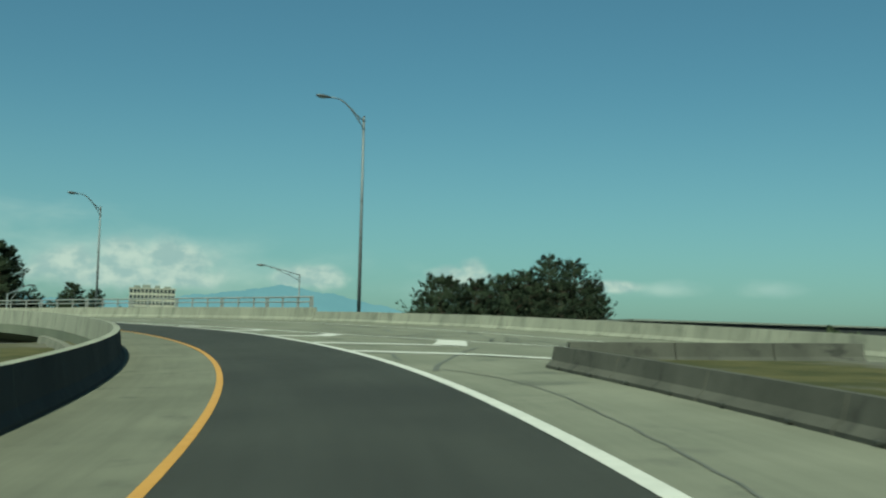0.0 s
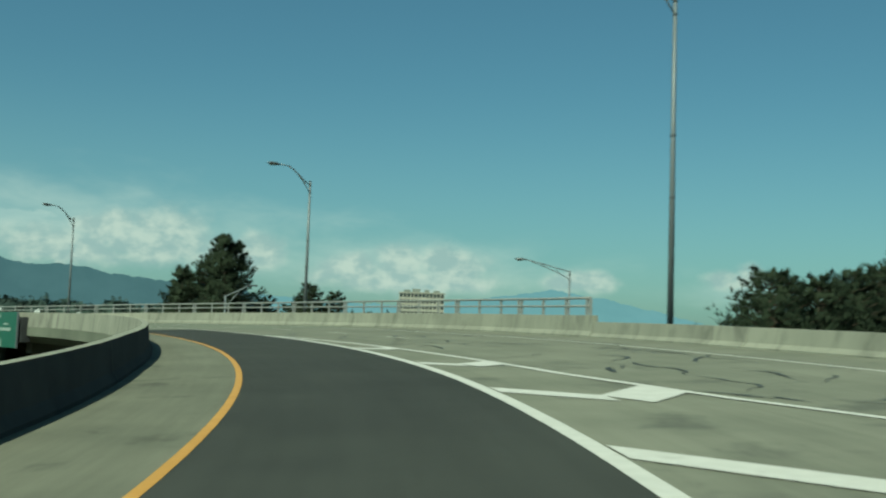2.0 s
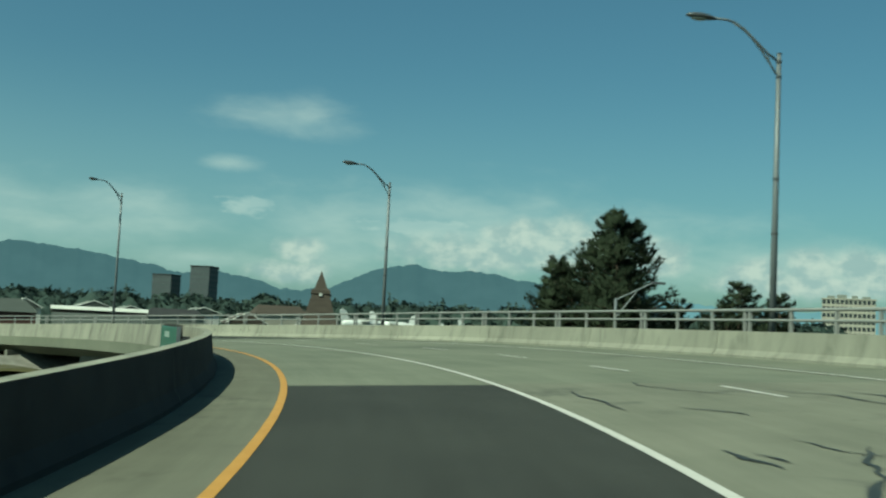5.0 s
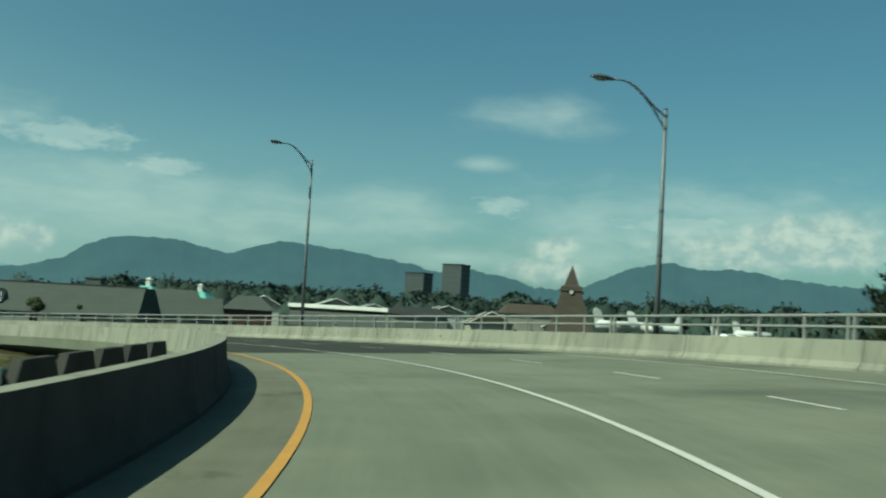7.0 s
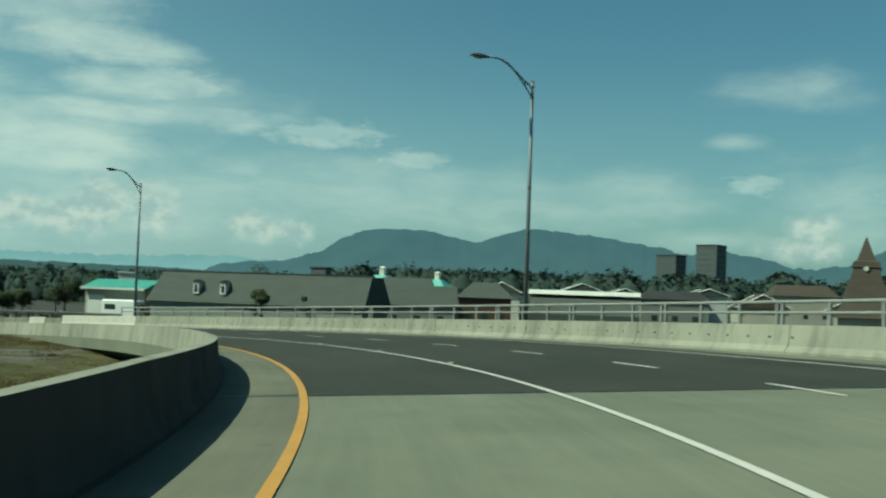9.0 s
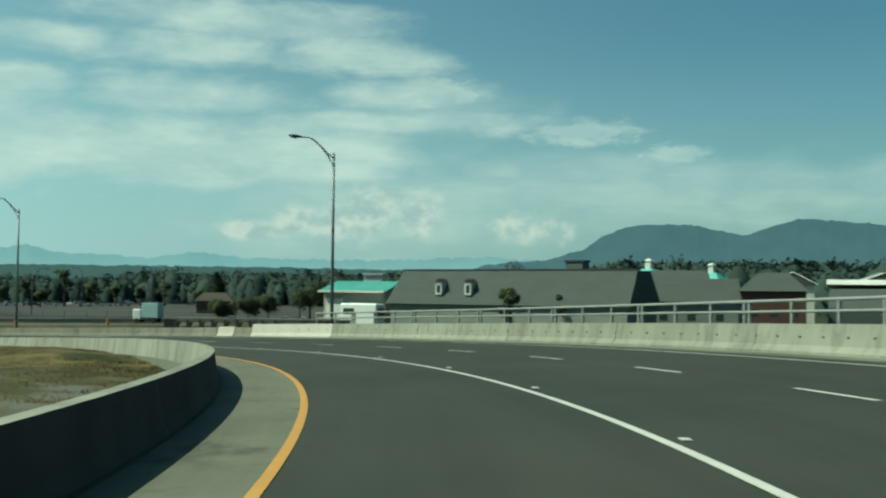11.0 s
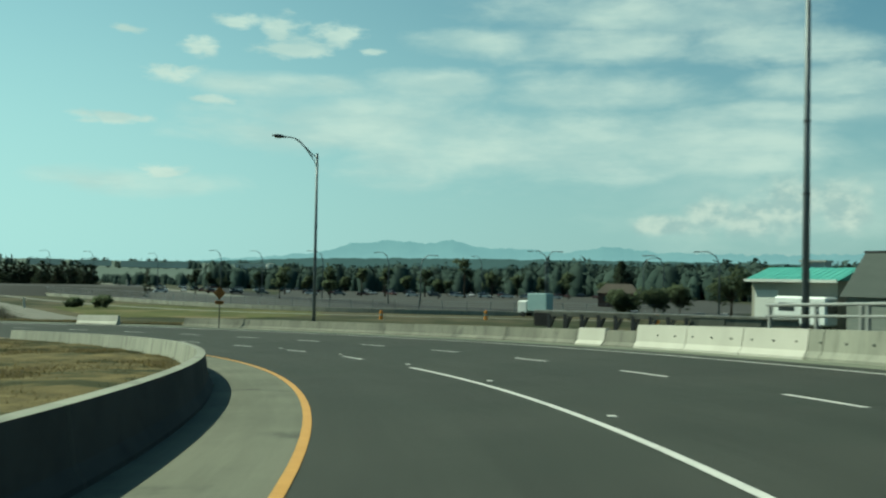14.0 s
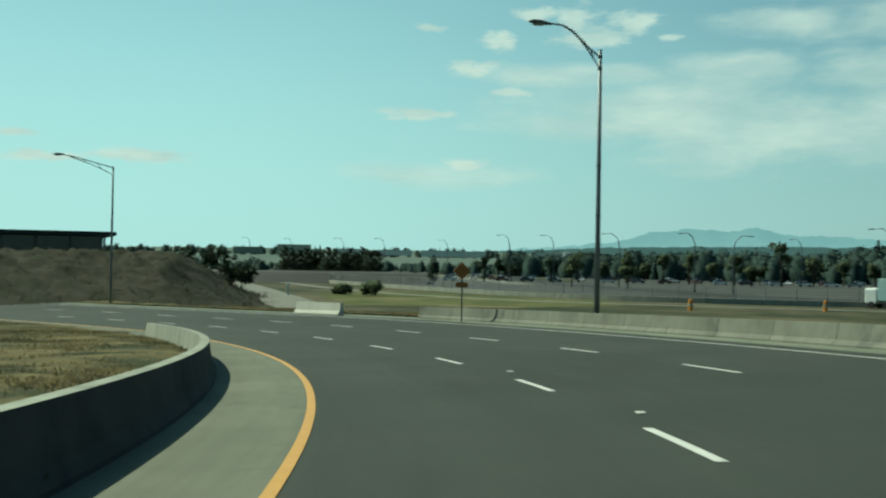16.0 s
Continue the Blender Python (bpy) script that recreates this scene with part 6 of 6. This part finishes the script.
truck = thing("box_truck", "pale turquoise box truck parked in a yard", "truck", Matrix.Translation((-297.5, 125.5, GROUND_Z + 0.05)) @ Matrix.Rotation(radians(60), 4, "Z"))
part("box", box(3.4, 2.3, 2.8, (0.3, 0, 1.0), bevel=0.05), surface("turquoise truck paint", (0.24, 0.36, 0.36), (0.30, 0.42, 0.41), 0.6, 0.5, 0.0, 8), truck)
part("cab", box(1.7, 2.2, 2.0, (-2.4, 0, 0.6), bevel=0.15), METAL_WHITE, truck)
part("windscreen", box(0.1, 1.9, 0.8, (-3.26, 0, 1.6)), GLASS_DARK, truck)
for x in (-2.3, 1.2):
    for y in (-1.0, 1.0):
        part("wheel", tube([(x, y - 0.15, 0.45), (x, y + 0.15, 0.45)], 0.45, 12), RUBBER, truck)

# tall curved-arm lamps on the plain
for i, (az, d, top, lean) in enumerate(((104.4, 330, 8.6, 185), (102.4, 335, 8.8, 185), (99.4, 300, 8.4, 185), (96.1, 260, 7.4, 185), (94.5, 255, 6.8, 5), (88.2, 235, 7.6, 185), (88.3, 235, 7.6, 5),
                                         (82.6, 210, 6.4, 185), (80.0, 195, 6.8, 185), (107.5, 420, 9.0, 185), (110.5, 430, 9.4, 185), (112.5, 460, 10, 185), (115, 480, 10, 185), (117, 500, 10.5, 185), (83.5, 300, 8.0, 5), (91.5, 360, 9.0, 185))):
    p = west(az, d)
    far_pole(p.x, p.y, top, lean, 2.6 + 0.4 * (i % 3))

# trees of the plain
def from_end(az, d, z=GROUND_Z):
    w = sky_way(az, 0)
    return Vector((-144.7 + w.x * d, 117.0 + w.y * d, z))


for i, (az, d, h, w) in enumerate(((101.8, 330, 10.2, 4.6), (99.4, 335, 10.4, 4.4), (97.6, 330, 10.8, 3.6), (96.3, 325, 10.2, 4.6), (94.1, 335, 9.6, 4.2), (91.9, 330, 13.2, 5.2), (90.4, 340, 9.0, 5.0), (95.2, 380, 7.0, 4.0), (98.5, 390, 6.5, 4.2),
                                      (92.9, 360, 6.2, 3.6), (89.0, 350, 8.0, 4.4), (87.6, 345, 7.2, 4.6), (100.6, 370, 6.5, 3.8), (93.3, 300, 6.0, 3.4), (86.2, 335, 8.8, 5.0))):
    broadleaf(from_end(az, d), h, w, 100 + i, "young green tree beside a car park", 200, LEAVES, 0.75)
for i, (az, h, w) in enumerate(((106.6, 8.4, 3.6), (105.9, 7.6, 2.6), (105.2, 5.0, 4.4), (103.2, 7.5, 4.0))):
    broadleaf(from_end(az, 330), h, w, 130 + i, "dark tree standing alone beside a road", 200, NEEDLES, 0.6)
for i in range(14):
    conifer(from_end(112.1 + 0.36 * i, 300 + rng.uniform(-4, 4)), rng.uniform(7.4, 9.0), 6.5, 150 + i, "dark evergreen in a dense windbreak", 2, 700, size=0.6, bare=0.0)
conifer(from_end(109.2, 305), 7.0, 2.6, 170, "slim dark evergreen standing alone", 1, 400, size=0.5, bare=0.0)
conifer(west(84.6, 300), 11.0, 7.5, 171, "dark cone-shaped evergreen beside a yard", 1, 1400, size=0.6, bare=0.0)
board = thing("notice_board", "wide grey sign board beside evergreens", "sign", Matrix.Translation(from_end(110.3, 285)) @ Matrix.Rotation(radians(20), 4, "Z"))
part("panel", box(6.4, 0.2, 2.2, (0, 0, 2.2), bevel=0.03), WALL_GREY, board)
for x in (-2.6, 2.6):
    part("post", tube([(x, 0.2, 0), (x, 0.2, 4.2)], 0.09, 6), POLE_STEEL, board)
for z in (3.6, 3.0):
    part("lettering", box(4.6, 0.02, 0.25, (0, -0.11, z)), WALL_WHITE, board)
# a low road bank behind the track
bm = bmesh.new()
rows = []
for i in range(25):
    az = 109.5 + 14 * i / 24
    rows.append([bm.verts.new(from_end(az, d, z)) for d, z in ((262, GROUND_Z - 0.1), (270, -1.9), (274, -1.75), (288, -1.6), (300, GROUND_Z - 0.1))])
for u, v in zip(rows, rows[1:]):
    for j in range(4):
        bm.faces.new((u[j], v[j], v[j + 1], u[j + 1]))
bmesh.ops.recalc_face_normals(bm, faces=bm.faces[:])
solid("road_bank", bm, LOT_ASPHALT, "grey road on a low bank across the plain", "ground", "structure")
warn = thing("warning_sign", "orange diamond warning sign on a thin post", "road sign", Matrix.Translation((-199.7, 99.4, GROUND_Z)) @ Matrix.Rotation(radians(97), 4, "Z"))
part("post", tube([(0, 0.06, 0), (0, 0.06, 4.9)], 0.04, 6), SIGN_BACK, warn)
dm = box(0.66, 0.03, 0.66, (0, 0, -0.33), bevel=0.01)
dm.transform(Matrix.Translation((0, 0, 4.5)) @ Matrix.Rotation(radians(45), 4, "Y"))
part("panel", dm, SIGN_ORANGE, warn)
part("plate", box(0.62, 0.03, 0.26, (0, 0, 3.65)), SIGN_ORANGE, warn)
for i, (az, d, h, w) in enumerate(((101.5, 300, 7.5, 4.0), (99.0, 290, 7.0, 4.0), (85.3, 380, 6.0, 6.0), (109.6, 200, 1.9, 2.2), (111.0, 205, 1.2, 1.8))):
    broadleaf(west(az, d), h, w, 180 + i, "green bushy tree on the plain", 130, LEAVES, 0.8)
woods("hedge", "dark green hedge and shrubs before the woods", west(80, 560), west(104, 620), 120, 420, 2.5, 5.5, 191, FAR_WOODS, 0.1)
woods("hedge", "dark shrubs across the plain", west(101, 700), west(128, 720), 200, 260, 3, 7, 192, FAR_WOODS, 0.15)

# far sheds and tanks, most of them on the hill
for az, d, sx, sy, base, top, mat in ((108.9, 1150, 38, 14, 8, 14, WALL_WHITE), (107.3, 1150, 30, 12, 8, 13.5, WALL_WHITE), (116.3, 1150, 34, 16, 9, 18, WALL_BEIGE), (113.4, 1150, 30, 14, 9, 14.5, WALL_WHITE), (111.2, 1150, 36, 14, 9, 14, WALL_WHITE),
                                      (103.3, 1150, 36, 12, 7, 14, WALL_WHITE), (118.6, 1150, 30, 14, 9, 15, WALL_GREY), (98.6, 900, 18, 9, 3, 7, WALL_WHITE), (92.0, 560, 20, 10, GROUND_Z, 1.0, WALL_BEIGE), (95.5, 650, 16, 9, GROUND_Z, 1.5, WALL_WHITE), (94.0, 470, 12, 8, GROUND_Z, 0.0, WALL_WHITE)):
    p = from_end(az, d)
    block("far_shed", "far low shed on the plain", "building", p.x, p.y, sx, sy, top, az, mat, mat, base=base, parapet=0.5)
tank = thing("storage_tank", "far white storage tank", "tank", Matrix.Translation(from_end(102.4, 1130, 5.0)))
part("shell", tube([(0, 0, 0), (0, 0, 9.0)], 3.8, 18), WALL_WHITE, tank, smooth=False)
part("lid", tube([(0, 0, 9.0), (0, 0, 9.7)], [3.9, 1.0], 18), WALL_GREY, tank)
p = west(84.7, 275)
house(p.x, p.y, 9, 8, -1.0, 1.2, 80, WALL_RED, ROOF_BROWN, "small red house among trees on the plain", 2.0, False)

# orange posts and the stub
for az, d in ((82.9, 170), (91.2, 172), (96.3, 165)):
    p = west(az, d)
    ob = thing("marker_post", "orange plastic marker barrel in the yard", "barrel", Matrix.Translation(p))
    part("barrel", tube([(0, 0, 0), (0, 0, 1.2), (0, 0, 1.35)], [0.27, 0.23, 0.13], 10), ORANGE, ob)
    part("band", tube([(0, 0, 0.6), (0, 0, 0.8)], 0.27, 10), SIGN_WHITE, ob)
stub = thing("marker_stub", "leaning white marker board in the grass", "marker", Matrix.Translation((-291.2, 43.8, GROUND_Z)) @ Matrix.Rotation(radians(14), 4, "Y"))
part("board", box(0.5, 0.12, 1.8, (0, 0, 0), bevel=0.02), WALL_WHITE, stub)

# scrub mound with a glazed hall behind it
bm = bmesh.new()
rows = []
for i in range(131):
    u = i / 130
    row = []
    for j in range(91):
        v = j / 90
        az, d = 117.4 + 24 * u, 100 + 75 * v
        w = sky_way(az, 0)
        x, y = -144.7 + w.x * d, 117.0 + w.y * d
        k = min(1.0, u / 0.22) * min(1.0, v / 0.42) * min(1.0, (1 - v) / 0.25 + 0.3)
        k = k * k * (3 - 2 * k)
        q = Vector((x, y, 0))
        row.append(bm.verts.new((x, y, GROUND_Z - 0.1 + 5.3 * k + k * (0.6 * noise.noise(q * 0.16) + 0.6 * noise.noise(q * 0.4) + 0.6 * abs(noise.noise(q * 0.8)) + 0.35 * noise.noise(q * 1.7) + 0.15 * noise.noise(q * 3.1)))))
    rows.append(row)
for p, q in zip(rows, rows[1:]):
    for j in range(90):
        bm.faces.new((p[j], q[j], q[j + 1], p[j + 1]))
mound = solid("scrub_mound", bm, SCRUB, "brown mound overgrown with dry scrub", "ground", "structure", smooth=True)
tops = [v.co.copy() for v in mound.data.vertices]
rng = random.Random(31)
spots = [rng.choice(tops) + Vector((rng.gauss(0, 0.4), rng.gauss(0, 0.4), -0.05)) for _ in range(9000)]
grass("scrub", "grey-brown dry scrub over the mound", [q for q in spots if noise.noise(q * 0.35) > -0.2], SCRUB_STEMS, 32, 0.25, 0.8)
for i, (az, d, h) in enumerate(((120.4, 150, 3.9), (121.6, 152, 3.4), (119.6, 155, 4.8), (118.9, 158, 4.2))):
    w = sky_way(az, 0)
    broadleaf((-144.7 + w.x * d, 117 + w.y * d, -4.0 + 2.6 * (i < 2)), h, 4.0, 210 + i, "dark bush at the end of the mound", 150, NEEDLES, 0.5)
bm = bmesh.new()
row = []
for az, d, w in ((115.4, 117, 3.5), (116.6, 135, 3.5), (118.3, 190, 4.0), (119.6, 260, 4.5), (120.6, 350, 5.0)):
    u = sky_way(az, 0)
    c, n = Vector((-144.7 + u.x * d, 117 + u.y * d, GROUND_Z + 0.09)), Vector((-u.y, u.x, 0))
    row.append((bm.verts.new(c - n * w), bm.verts.new(c + n * w)))
for p, q in zip(row, row[1:]):
    bm.faces.new((p[0], p[1], q[1], q[0]))
bmesh.ops.recalc_face_normals(bm, faces=bm.faces[:])
solid("dirt_track", bm, GRAVEL, "pale dirt track beside the mound", "ground", "structure")

hall = thing("glazed_hall", "flat-roofed hall with glazed walls behind the mound", "building", Matrix.Translation((-318, -30, GROUND_Z)) @ Matrix.Rotation(radians(130), 4, "Z"))
part("roof", box(52, 26, 0.7, (-6, 0, 9.2)), ROOF_DARK, hall)
part("back_wall", box(48, 0.4, 9.2, (-6, 9, 0)), WALL_GREY, hall)
for k in range(9):
    part("column", box(0.4, 0.4, 9.2, (18 - 6 * k, -11, 0)), WALL_SLATE, hall)
    if k < 8:
        part("pane", box(5.5, 0.1, 4.0, (15 - 6 * k, -10.6, 5.0)), GLASS_DARK, hall)
